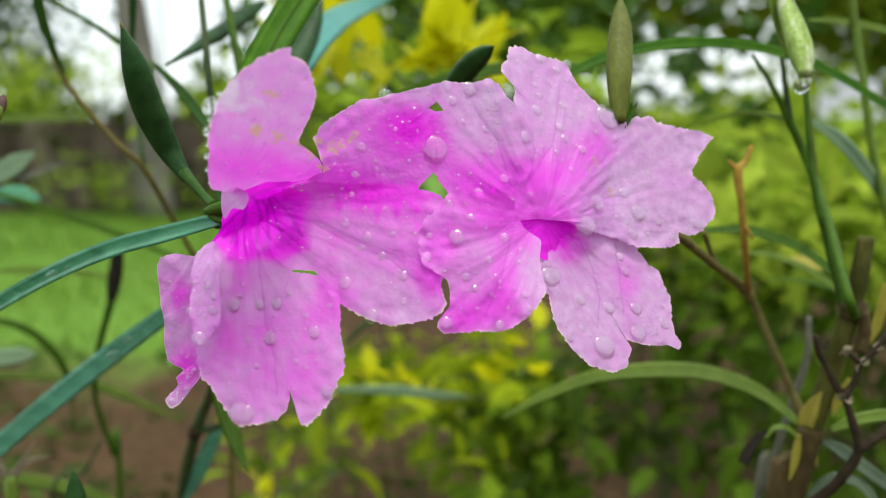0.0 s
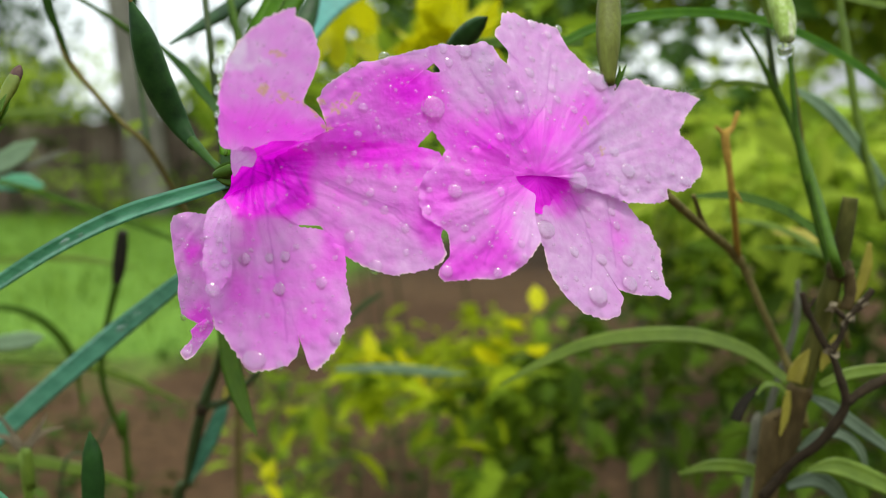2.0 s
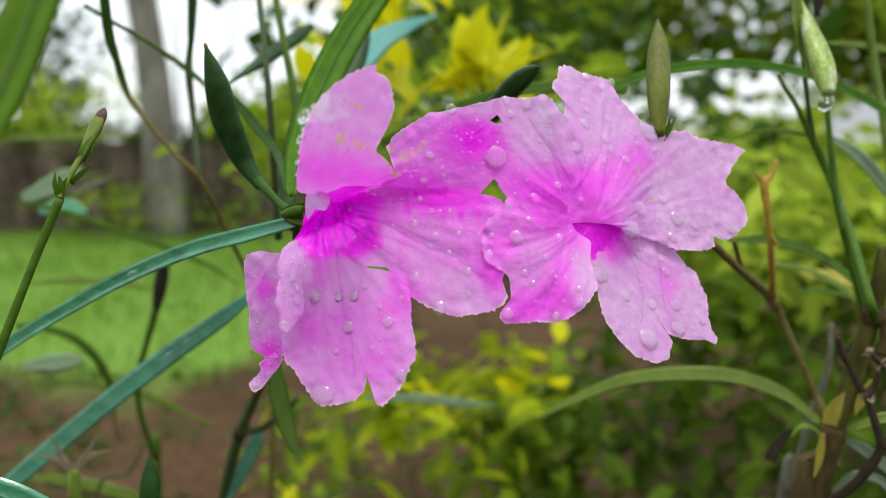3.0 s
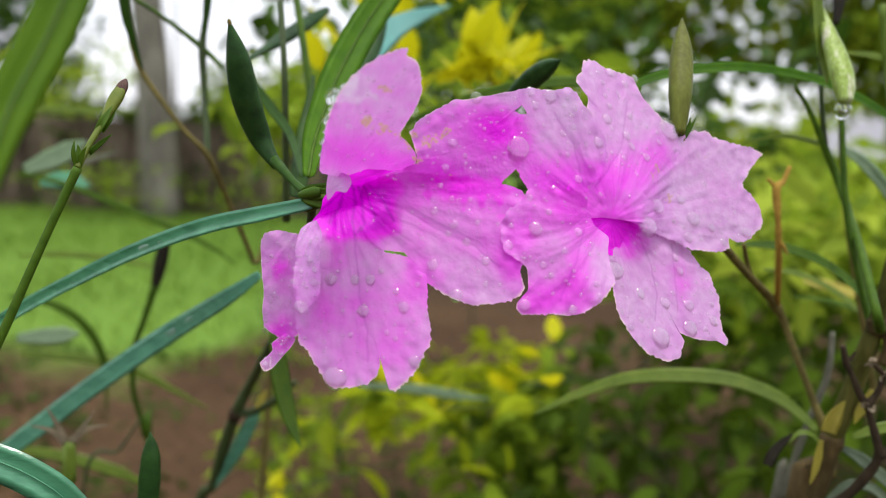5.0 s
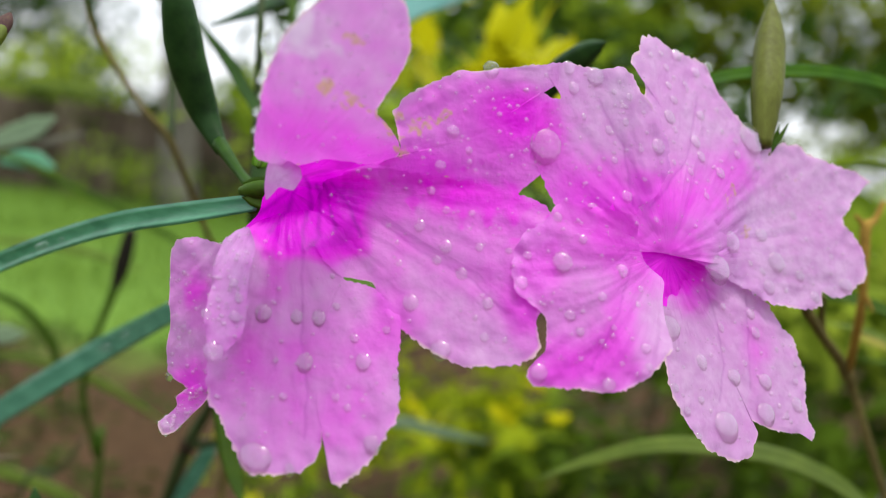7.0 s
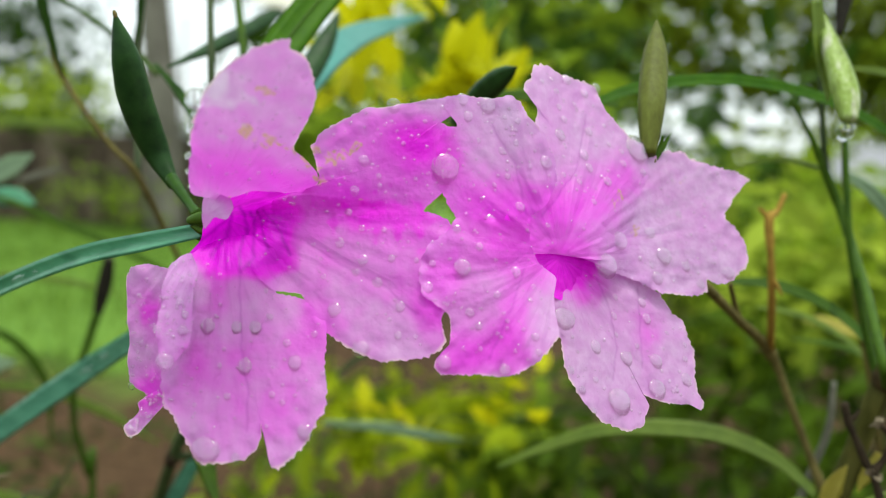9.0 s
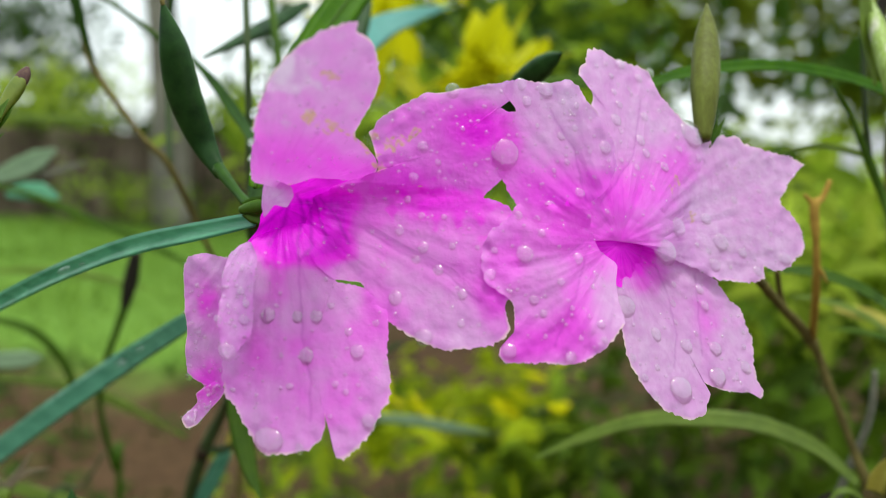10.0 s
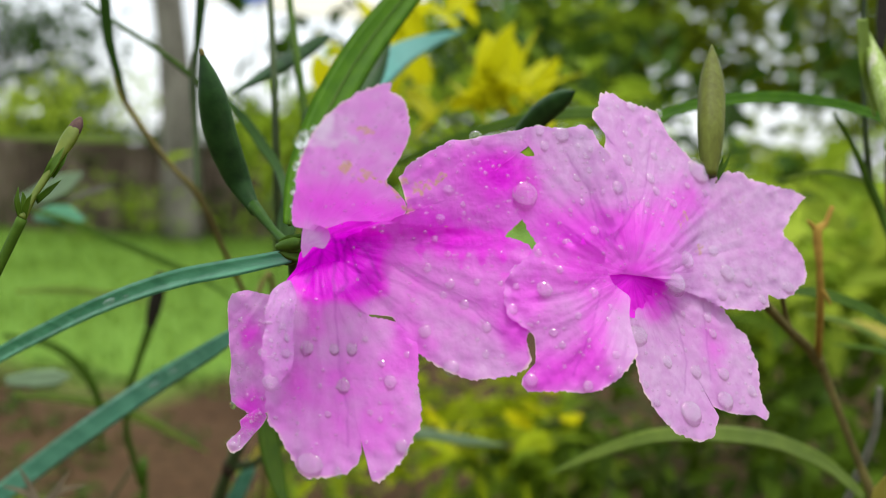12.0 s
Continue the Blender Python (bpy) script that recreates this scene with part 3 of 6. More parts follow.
FLUSHES["R"] += [(22.0, 782.7, 4.0, 2.0, 0.3, 2), (8.5, 789.0, 4.9, 3.7, 0.25, 2), (30.7, 793.4, 4.3, 2.4, -0.16, 2), (35.9, 787.0, 8.5, 4.3, -0.1, 2), (42.1, 797.1, 6.0, 4.0, -0.04, 2), (18.2, 776.7, 2.5, 4.2, -0.05, 2), (18.8, 788.9, 6.1, 1.6, 0.15, 2), (11.6, 783.9, 2.4, 3.2, 0.12, 2), (4.6, 782.5, 7.0, 6.0, 0.12, 2)]
BRUISES["L_top"] = [(-0.8, 0.6, 0.7), (1.4, -0.3, 0.6), (1.6, 5.4, 0.5), (2.2, -0.5, 0.5), (-3.7, -8.0, 0.6), (3.8, -1.3, 0.5), (4.7, -2.1, 0.4), (5.3, -3.0, 0.4), (5.9, -4.5, 0.5)]
BRUISES["L_ur"] = [(-5.6, 0.9, 0.6), (-4.4, 1.4, 0.6), (-3.2, 2.0, 0.5), (-6.8, 0.3, 0.6), (-8.6, 1.3, 0.5), (-2.5, -5.2, 0.4), (-7.7, -2.7, 0.5), (-8.2, -1.1, 0.3)]
BRUISES["R_top"] = [(6.4, -4.1, 0.5), (5.4, -5.2, 0.4)]
BRUISES["R_right"] = [(-5.2, -0.9, 0.5), (2.6, 6.5, 0.3)]
CREASES["L_lr"] = [[(-7.5, 2.3), (-2.5, -0.2), (3.3, -2.4), (7.3, -5.3)]]
CREASES["L_bot"] = [[(-2.4, 10.5), (-1.5, 5.2), (-0.7, 0.7), (0.7, -3.6), (1.0, -7.9)]]
CREASES["R_ul"] = [[(4.6, -6.7), (2.6, -0.0), (-0.8, 5.0)]]
CREASES["R_top"] = [[(-5.6, -7.5), (-0.5, -0.9), (1.0, 7.3)]]
CREASES["R_right"] = [[(-13.1, -2.9), (-7.2, -1.7), (-2.7, -1.5), (2.0, -0.5)]]
CREASES["R_br"] = [[(-3.2, 8.6), (-0.8, 4.2), (0.1, -0.8), (-0.6, -4.7)], [(3.8, 7.1), (4.0, 1.1), (4.2, -3.8)]]
CREASES["R_bl"] = [[(3.7, 4.9), (0.1, 2.7), (-4.8, 1.9)], [(4.1, 3.4), (2.4, -1.2), (-0.1, -7.1)]]
# petals grown together: the two, a place on their seam, its direction towards the first, its width (mm)
SEAMS = (("L_ur", "L_lr", 0.0, 793.2, 0.0, 1.0, 7.0),
         ("R_top", "R_right", 27.5, 794.4, -0.95, 0.30, 9.0),
         ("L_lr", "L_bot", -23.0, 784.8, 0.76, 0.65, 5.0),
         ("L_ur", "R_ul", 1.2, 801.5, -1.0, 0.0, 9.0))
THROATS = {"L": (-28.7, 130.0, 791.0), "R": (17.0, 138.0, 787.5)}


# how far the dark throat colour shows on each petal
# dark lines of the throat's folds, put into the colour without depth (mm)
FOLD_LINES = [[(-26.0, 791.8), (-25.5, 789.0), (-25.5, 786.5), (-24.7, 783.9)], [(-24.7, 783.9), (-23.5, 785.7), (-24.3, 789.0), (-24.9, 791.2)], [(-24.1, 791.4), (-23.0, 788.9), (-21.9, 786.6)],
          [(-23.2, 791.6), (-21.0, 789.6), (-18.9, 786.3)], [(-27.2, 791.0), (-27.8, 788.0), (-29.0, 785.6)], [(-31.4, 786.6), (-29.6, 788.4), (-27.6, 790.4)]]
THROAT_SHARE = {"L_top": 0.1, "L_flap": 0.0, "L_roll": 0.0, "L_left": 0.0, "L_tail": 0.0, "R_top": 0.3, "R_ul": 0.25, "R_bl": 0.3, "R_right": 0.45}


def flush_at(key, x, z):
    """Magenta at a place (mm); the two petals that lie on one another share theirs."""
    own = flush_of(key, key[0], x, z)
    if key in ("L_ur", "R_ul"):
        s = max(0.0, min(1.0, 0.5 + (x - 0.5) / 8))
        s = s * s * (3 - 2 * s)
        own = flush_of(key, "L", x, z) * (1 - s) + flush_of(key, "R", x, z) * s
    return own


def flush_of(key, kind, x, z):
    """Magenta of a blossom at a place (mm): soft patches, and the throat with its streaks."""
    tx, _, tz = THROATS[kind]
    ang = math.atan2(z - tz, x - tx)
    ray = noise.noise(Vector((math.cos(ang) * 7, math.sin(ang) * 7, 2.2)))
    wx = x + 0.9 * noise.noise(Vector((x * 0.22, z * 0.22, 1.0))) + 0.4 * noise.noise(Vector((x * 0.8, z * 0.8, 2.0)))
    wz = z + 0.9 * noise.noise(Vector((x * 0.22, z * 0.22, 6.0))) + 0.4 * noise.noise(Vector((x * 0.8, z * 0.8, 7.0)))
    rest, less = 1.0, 0.0
    for px, pz, rx, rz, much, hard in FLUSHES[kind]:
        q = ((wx - px) / rx) ** 2 + ((wz - pz) / rz) ** 2
        if hard == 4:
            q *= max(0.2, 1 + 1.5 * noise.noise(Vector((x * 0.7, z * 0.7, 4.0))))
        if hard > 4:
            much *= THROAT_SHARE.get(key, 1.0)
            q *= 1 + (0.3 if kind == "L" else 0.5) * ray
        f = min(0.95, much * (1.25 if hard == 2 and much > 0 else 1.0)) * math.exp(-q ** (hard / 2)) if q < 9 else 0.0
        if f > 0:
            rest *= 1 - f
        else:
            less += f
    soft = noise.noise(Vector((x * 0.16, z * 0.16, 5.0))) * 0.11 + 0.06 * noise.noise(Vector((x * 0.6, z * 0.6, 3.0)))
    f = 1 - rest
    return max(-0.2, min(0.88, f * (1 + (0.08 if kind == "L" else 0.16) * ray) + less + (soft + (0.23 if kind == "L" else 0.115)) * (1 - f)))


def rim_line(rim, count):
    """The rim evenly spaced, with its corners a little rounded."""
    p = [(r * math.cos(radians(a)), r * math.sin(radians(a))) for a, r in rim]
    soft = []
    for i, (x, z) in enumerate(p):
        (x0, z0), (x1, z1) = p[i - 1], p[(i + 1) % len(p)]
        soft += [(x + (x0 - x) * 0.12, z + (z0 - z) * 0.12), (x + (x1 - x) * 0.12, z + (z1 - z) * 0.12)]
    p = soft + soft[:1]
    far = [0.0]
    for a, b in zip(p, p[1:]):
        far.append(far[-1] + math.dist(a, b))
    xs, zs = [q[0] for q in p], [q[1] for q in p]
    at = [far[-1] * k / count for k in range(count)]
    return np.interp(at, far, xs), np.interp(at, far, zs), far[-1]


def in_rim(x, z, rim):
    """Whether a place lies inside a petal's rim."""
    p = [(r * math.cos(radians(a)), r * math.sin(radians(a))) for a, r in rim]
    inside = False
    for (ax, az), (bx, bz) in zip(p, p[1:] + p[:1]):
        if (az > z) != (bz > z) and x < ax + (z - az) / (bz - az) * (bx - ax):
            inside = not inside
    return inside


def near_line(x, z, line):
    """How far a place lies from a line of points."""
    best = 99.0
    for (ax, az), (bx, bz) in zip(line, line[1:]):
        ux, uz = bx - ax, bz - az
        t = max(0.0, min(1.0, ((x - ax) * ux + (z - az) * uz) / (ux * ux + uz * uz)))
        best = min(best, math.hypot(x - ax - t * ux, z - az - t * uz))
    return best


def petal_depth(key, dx, dz, edge=0.0):
    """Depth (mm) of a petal's sheet: its plane, folds that run out from the throat, and a ruffled rim."""
    (cx, cy, cz), (sx, sz), _ = PETALS[key]
    tx, _, tz = THROATS[key[0]]
    x, z = cx + dx - tx, cz + dz - tz
    ang, rad = math.atan2(z, x), math.hypot(x, z)
    fold = noise.noise(Vector((math.cos(ang) * 4.2, math.sin(ang) * 4.2, rad * 0.05 + 7 * len(key)))) * 0.55
    fold += noise.noise(Vector((math.cos(ang) * 13, math.sin(ang) * 13, rad * 0.10))) * 0.22
    fold *= min(1.0, rad / 10)
    crinkle = noise.fractal(Vector((x * 0.45, z * 0.45, len(key) * 5.0)), 1.0, 2.0, 3) * 0.11
    ruffle = noise.noise(Vector((x * 0.55, z * 0.55, 3.3 + len(key)))) * 0.7 * edge ** 3
    cup = 0.0
    if key.endswith("throat"):
        cup = (2.5 if key[0] == "L" else 1.0) * (1 - edge * edge)
    elif key not in ("L_top", "L_flap", "L_roll", "L_left", "R_top", "R_bl", "R_ul"):
        cup = 5.0 * max(0.0, 1 - rad / 8.5) ** 1.6
    plane = cy + sx * dx + sz * dz
    for one, two, px, pz, nx, nz, wide in SEAMS:
        if key in (one, two):
            # these two grow together along one seam
            (ox, oy, oz), (ux, uz), _ = PETALS[two if key == one else one]
            other = oy + ux * (cx + dx - ox) + uz * (cz + dz - oz)
            off = ((cx + dx - px) * nx + (cz + dz - pz) * nz) * (1 if key == one else -1)
            s = max(0.0, min(1.0, 0.5 + off / wide))
            s = s * s * (3 - 2 * s)
            plane = plane * s + other * (1 - s) + (0.05 if key == one else 0.0)
            ruffle *= min(1.0, abs(off) / 4)
            if one[0] != two[0]:
                fold *= min(1.0, abs(off) / 5)
    if key[0] == "R":
        near = max(0.0, 1 - rad / 11)
        near = near * near * (3 - 2 * near)
        plane += (132.0 + (0.2 if key == "R_throat" else 0.0) + 0.25 * x + 0.3 * z - plane) * near
        cup *= 1 - 0.6 * near
    for line in CREASES.get(key, ()):
        cup += 0.25 * max(0.0, 1 - near_line(dx + 0.22 * noise.noise(Vector((x * 0.6, z * 0.6, 0))), dz, line) / 1.1)
    return plane + fold + crinkle + ruffle + cup


def sewn(key, x, z):
    """Whether a place lies at or past the seam to a neighbour."""
    return any(key in seam[:2] and ((x - seam[2]) * seam[4] + (z - seam[3]) * seam[5]) * (1 if key == seam[0] else -1) < 1.8 for seam in SEAMS)


def covered(key, x, z):
    """Whether a place on one petal lies before or behind another."""
    return any(other != key and in_rim((x - c[0]) * 0.97, (z - c[2]) * 0.97, rim) for other, (c, _, rim) in PETALS.items())


def petal(key, name, parent, label, count=360, rings=50):
    (cx, cy, cz), slope, rim = PETALS[key]
    tx, _, tz = THROATS[key[0]]
    xs, zs, length = rim_line(rim, count)
    verts, faces, flush, vein_fold, bruise, grow = [], [], [], [], [], []
    spots, lines, pale_rim = BRUISES.get(key, ()), CREASES.get(key, ()), []
    base = parent.matrix_world.translation
    for i in range(rings + 1):
        s = (i / rings) ** 0.8
        for j in range(count):
            dx, dz = xs[j] * s, zs[j] * s
            if i == rings:
                k = 1 + 0.028 * noise.noise(Vector((dx * 1.9, dz * 1.9, 1.0))) + 0.024 * max(0.0, 0.35 + noise.noise(Vector((dx * 0.4, dz * 0.4, 9.0)))) * noise.noise(Vector((dx * 5.5, dz * 5.5, 4.0)))
                k = 1 + (k - 1) * min(1.0, max(0.0, math.hypot(cx + dx - tx, cz + dz - tz) / 5 - 1))
                dx, dz = dx * k, dz * k
            y = petal_depth(key, dx, dz, s)
            verts.append(Vector(((cx + dx) / 1000, y / 1000, (cz + dz) / 1000)) - base)
            x, z = cx + dx - tx, cz + dz - tz
            rad, ang = math.hypot(x, z), math.atan2(z, x)
            f = flush_at(key, cx + dx, cz + dz)
            if key.endswith("throat"):
                f = max(f, 0.72)
            flush.append(0.2 + 0.8 * f)
            ray = abs((ang * 8 / math.pi + 0.5 * noise.noise(Vector((x * 0.35, z * 0.35, 0)))) % 1 - 0.5)
            v = max(0.0, 1 - ray / 0.10) * (0.25 if key.endswith("throat") else 0.05 + (0.25 if key[0] == "L" else 0.4) * max(0.0, min(1.0, (f - 0.55) / 0.3))) * max(0.0, 1 - rad / 20)
            # creases, grooved in depth, are darkened in the colour as well
            for line in lines:
                v = max(v, 0.22 * max(0.0, 1 - near_line(dx + 0.22 * noise.noise(Vector((x * 0.6, z * 0.6, 0))), dz, line) / 0.3))
            if key in ("L_throat", "L_bot", "L_lr", "L_ur") and rad < 14:
                # darker violet patch high in the throat, colour only
                violet = math.exp(-((cx + dx + 22.0) / 3.6) ** 2 - ((cz + dz - 790.6) / 2.0) ** 2) * (0.6 + 0.7 * noise.noise(Vector((x * 2.2, z * 2.2, 6.0))))
                v = max(v, 0.42 * violet * min(1.0, f / 0.6))
                for line in FOLD_LINES:
                    v = max(v, 0.6 * max(0.0, 1 - near_line(cx + dx + 0.3 * noise.noise(Vector((x * 0.9, z * 0.9, 2.0))), cz + dz, line) / 0.42))
            vein_fold.append(v)
            m = 0.0
            for px, pz, reach in spots:
                q = math.hypot(dx - px + 1.0 * noise.noise(Vector((x * 1.3, z * 1.3, 3.0))), dz - pz + 1.0 * noise.noise(Vector((x * 1.3, z * 1.3, 9.0)))) / (reach * 1.3)
                m = max(m, max(0.0, 1 - q) * (0.75 + 0.8 * noise.noise(Vector((x * 1.5, z * 1.9, 2.0)))))
            bruise.append(max(0.0, min(0.7, m * 1.6)))
            # pale edge halo, put into the colour where a rim stands free
            pale_rim.append(max(0.0, min(0.8, 0.42 + 0.8 * noise.noise(Vector((x * 0.35, z * 0.35, 8.0))))) * (1.0 if i == rings else 0.45) if i >= rings - 1 and rad > 9 and not sewn(key, cx + dx, cz + dz) and not covered(key, cx + dx, cz + dz) else 0.0)
            grow += [math.cos(ang) * 11, math.sin(ang) * 11, rad * 0.22 + 3.7 * len(key)]
    for i in range(rings):
        for j in range(count):
            a, b = i * count + j, i * count + (j + 1) % count
            faces.append((a, b, b + count, a + count))
    me = bpy.data.meshes.new(name)
    me.from_pydata(verts, [], faces)
    me.polygons.foreach_set("use_smooth", [True] * len(faces))
    for title, values in (("flush", flush), ("vein_fold", vein_fold), ("bruise", bruise), ("rim", pale_rim)):
        me.attributes.new(title, "FLOAT", "POINT").data.foreach_set("value", values)
    me.attributes.new("grow", "FLOAT_VECTOR", "POINT").data.foreach_set("vector", grow)
    me.materials.append(PETAL)
    ob = new(name, me)
    ob.parent = parent
    if label:
        ob["label"] = label
    return ob


blossom_l = tagged(empty("ruellia_blossom", (-0.0245, 0.128, 0.788)), "wet torn pink ruellia blossom with a curled upper petal", "flower", "ruellia blossoms")
blossom_r = tagged(empty("ruellia_blossom", (0.0135, 0.131, 0.789)), "wet pink ruellia blossom with five spread ragged petals", "flower", "ruellia blossoms")
petal("L_throat", "throat", blossom_l, "deep magenta throat with dark veins")
petal("L_left", "petal", blossom_l, "")
petal("L_tail", "petal_shred", blossom_l, "torn twisted shred of petal", 80, 14)
petal("L_bot", "petal", blossom_l, "")
petal("L_roll", "petal_edge", blossom_l, "pale rolled petal edge")
petal("L_ur", "petal", blossom_l, "")
petal("L_lr", "petal", blossom_l, "")
petal("L_top", "petal", blossom_l, "curled petal with brown bruises")
petal("L_flap", "petal_edge", blossom_l, "pale curled petal tip", 60, 10)
petal("R_throat", "throat", blossom_r, "deep magenta throat")
petal("R_top", "petal", blossom_r, "")
petal("R_right", "petal", blossom_r, "")
petal("R_br", "petal", blossom_r, "")
petal("R_ul", "petal", blossom_r, "")
petal("R_bl", "petal", blossom_r, "")
# floral tubes and green calyces behind
tube("calyx_base", [(-0.0362, 0.1375, 0.7888), (-0.0348, 0.1366, 0.7892), (-0.0334, 0.1360, 0.7895), (-0.0322, 0.1355, 0.7897)], [0.0006, 0.0009, 0.0011, 0.0008], STEM, blossom_l, "swollen green calyx base", n=16, sides=12)
tube("floral_tube", [(-0.0265, 0.1345, 0.788), (-0.029, 0.1355, 0.7885), (-0.0335, 0.137, 0.7892)], [0.0016, 0.0016, 0.0012], BLADE_OLIVE, blossom_l)
for k in range(4):
    dz = (k - 1.5) * 0.0007
    blade("sepal", [(-0.036, 0.1375, 0.789 + dz * 0.4), (-0.0325, 0.1355 + 0.0005 * (k % 2), 0.789 + dz), (-0.0285, 0.134, 0.7893 + dz * 1.6)], 0.0022, STEM, blossom_l, n=12)
tube("floral_tube", [(0.0175, 0.1465, 0.789), (0.019, 0.154, 0.788), (0.022, 0.168, 0.785)], [0.0030, 0.0026, 0.0015], PETAL, blossom_r)
for k in range(4):
    blade("sepal", [(0.022, 0.170, 0.785), (0.0195 + 0.001 * (k % 2), 0.163, 0.786 + (k - 1.5) * 0.001), (0.0172, 0.156, 0.7875 + (k - 1.5) * 0.002)], 0.0022, STEM, blossom_r, n=12)
cam.data.dof.focus_object = blossom_r

# rain on the petals
BEAD, BEAD_LONG = drop_mesh("bead"), drop_mesh("bead_long", 0.10)


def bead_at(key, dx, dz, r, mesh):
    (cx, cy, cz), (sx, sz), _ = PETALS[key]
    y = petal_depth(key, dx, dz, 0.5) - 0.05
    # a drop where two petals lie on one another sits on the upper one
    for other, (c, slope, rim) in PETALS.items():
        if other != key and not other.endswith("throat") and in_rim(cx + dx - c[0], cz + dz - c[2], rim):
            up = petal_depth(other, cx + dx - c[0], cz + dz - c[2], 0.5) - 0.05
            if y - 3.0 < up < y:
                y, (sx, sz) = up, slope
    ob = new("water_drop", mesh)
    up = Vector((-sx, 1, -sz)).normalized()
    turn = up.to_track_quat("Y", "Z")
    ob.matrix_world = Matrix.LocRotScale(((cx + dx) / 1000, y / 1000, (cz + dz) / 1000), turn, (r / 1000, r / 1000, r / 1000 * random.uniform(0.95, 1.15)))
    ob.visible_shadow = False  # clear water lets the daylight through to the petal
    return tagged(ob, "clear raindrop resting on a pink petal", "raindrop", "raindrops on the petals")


rain = random.Random(5)
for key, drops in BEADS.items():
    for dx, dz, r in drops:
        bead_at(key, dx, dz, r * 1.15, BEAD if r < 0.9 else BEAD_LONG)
mist_v, mist_f = [], []


def droplet(x, y, z, r):
    n0 = len(mist_v)
    for i in range(4):
        a = math.pi / 2 * i / 3
        for j in range(8):
            b = math.pi * j / 4
            mist_v.append(((x + r * math.sin(a) * math.cos(b)) / 1000, (y - 0.6 * r * math.cos(a)) / 1000, (z + r * math.sin(a) * math.sin(b)) / 1000))
    for i in range(3):
        for j in range(8):
            p, q = n0 + i * 8 + j, n0 + i * 8 + (j + 1) % 8
            mist_f.append((p, p + 8, q + 8, q))


for key in BEADS:
    (cx, cy, cz), slope, rim = PETALS[key]
    reach = max(r for _, r in rim)
    made = 0
    for _ in range(700):
        dx, dz = rain.uniform(-reach, reach), rain.uniform(-reach, reach)
        if made < 105 and in_rim(dx / 0.93, dz / 0.93, rim):
            made += 1
            droplet(cx + dx, petal_depth(key, dx, dz, 0.5) - 0.03, cz + dz, rain.choice((0.09, 0.1, 0.12, 0.15, 0.19, 0.25, 0.32)))
    xs, zs, _ = rim_line(rim, 120)
    for _ in range(16):
        k = rain.randrange(120)
        if not sewn(key, cx + xs[k], cz + zs[k]):
            droplet(cx + xs[k] * 0.995, petal_depth(key, xs[k], zs[k], 1.0) - 0.03, cz + zs[k] * 0.995, rain.uniform(0.09, 0.22))
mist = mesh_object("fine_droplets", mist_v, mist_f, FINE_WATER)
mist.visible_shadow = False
tagged(mist, "scattered tiny droplets on the wet pink petals", "droplets", kind="stuff")

# ---- the ruellia plant around the blossoms ----
stem_l = tagged(empty("ruellia_plant", (-0.036, 0.139, 0.789)), "green ruellia stem with narrow wet leaves and seed pods", "plant", "ruellia stems")
tube("stalk", [(-0.0342, 0.1390, 0.7876), (-0.0439, 0.1850, 0.7662), (-0.0679, 0.2450, 0.7259), (-0.0764, 0.2560, 0.7098), (-0.0869, 0.2700, 0.6811), (-0.0987, 0.2850, 0.6281)] + [(-0.11, 0.31, 0.30), (-0.115, 0.32, -0.01)], [0.0008, 0.0011, 0.0015, 0.0018, 0.0019, 0.0022, 0.003, 0.004], STEM_DARK, stem_l, n=60, lumps=0.15)
tube("joint", [(-0.0760, 0.2560, 0.7116), (-0.0766, 0.2560, 0.7095), (-0.0778, 0.2570, 0.7069)], [0.0017, 0.0026, 0.0017], TWIG, stem_l, n=8)
tube("branch", [(-0.0766, 0.2560, 0.7095), (-0.0702, 0.2540, 0.7112), (-0.0629, 0.2500, 0.7164), (-0.0557, 0.2460, 0.7238)], [0.0016, 0.0012, 0.0010, 0.0008], STEM_DARK, stem_l)
blade("leaf_blade", [(-0.0339, 0.1370, 0.7876), (-0.0431, 0.1400, 0.7851), (-0.0549, 0.1460, 0.7818), (-0.0687, 0.1540, 0.7764), (-0.0843, 0.1630, 0.7689), (-0.1069, 0.1750, 0.7566), (-0.1370, 0.1900, 0.7370)], 0.0031, BLADE, stem_l, "wet blue-green strap leaf", -10, (0.7, 0.9, 1, 1, 1, 1, 0.8), 0.45, 70)
blade("leaf_blade", [(-0.0547, 0.1900, 0.7660), (-0.0641, 0.1960, 0.7589), (-0.0838, 0.2130, 0.7452), (-0.1030, 0.2220, 0.7310), (-0.1248, 0.2320, 0.7139), (-0.1521, 0.2420, 0.6918)], 0.0058, BLADE_GREY, stem_l, "wet blue-green strap leaf", -8, (0.35, 0.7, 0.95, 1, 1, 0.9), 0.22, 60)
leaf_c = blade("leaf_blade", [(-0.0359, 0.1440, 0.7918), (-0.0365, 0.1560, 0.7996), (-0.0347, 0.1720, 0.8124), (-0.0302, 0.1870, 0.8261), (-0.0234, 0.2000, 0.8393), (-0.0145, 0.2140, 0.8553)], 0.0072, BLADE_VIVID, stem_l, "broad deep green leaf with a pale midrib", -10, (0.3, 0.75, 1, 1, 0.9, 0.6), 0.3, 48)
tube("midrib", [Vector(q) - Vector((0, 0.0004, 0)) for q in [(-0.0359, 0.1440, 0.7918), (-0.0365, 0.1560, 0.7996), (-0.0347, 0.1720, 0.8124), (-0.0302, 0.1870, 0.8261), (-0.0234, 0.2000, 0.8393), (-0.0145, 0.2140, 0.8553)]], [0.0003, 0.0003, 0.0002, 0.0002], STEM, leaf_c, "pale midrib", n=48, sides=6)
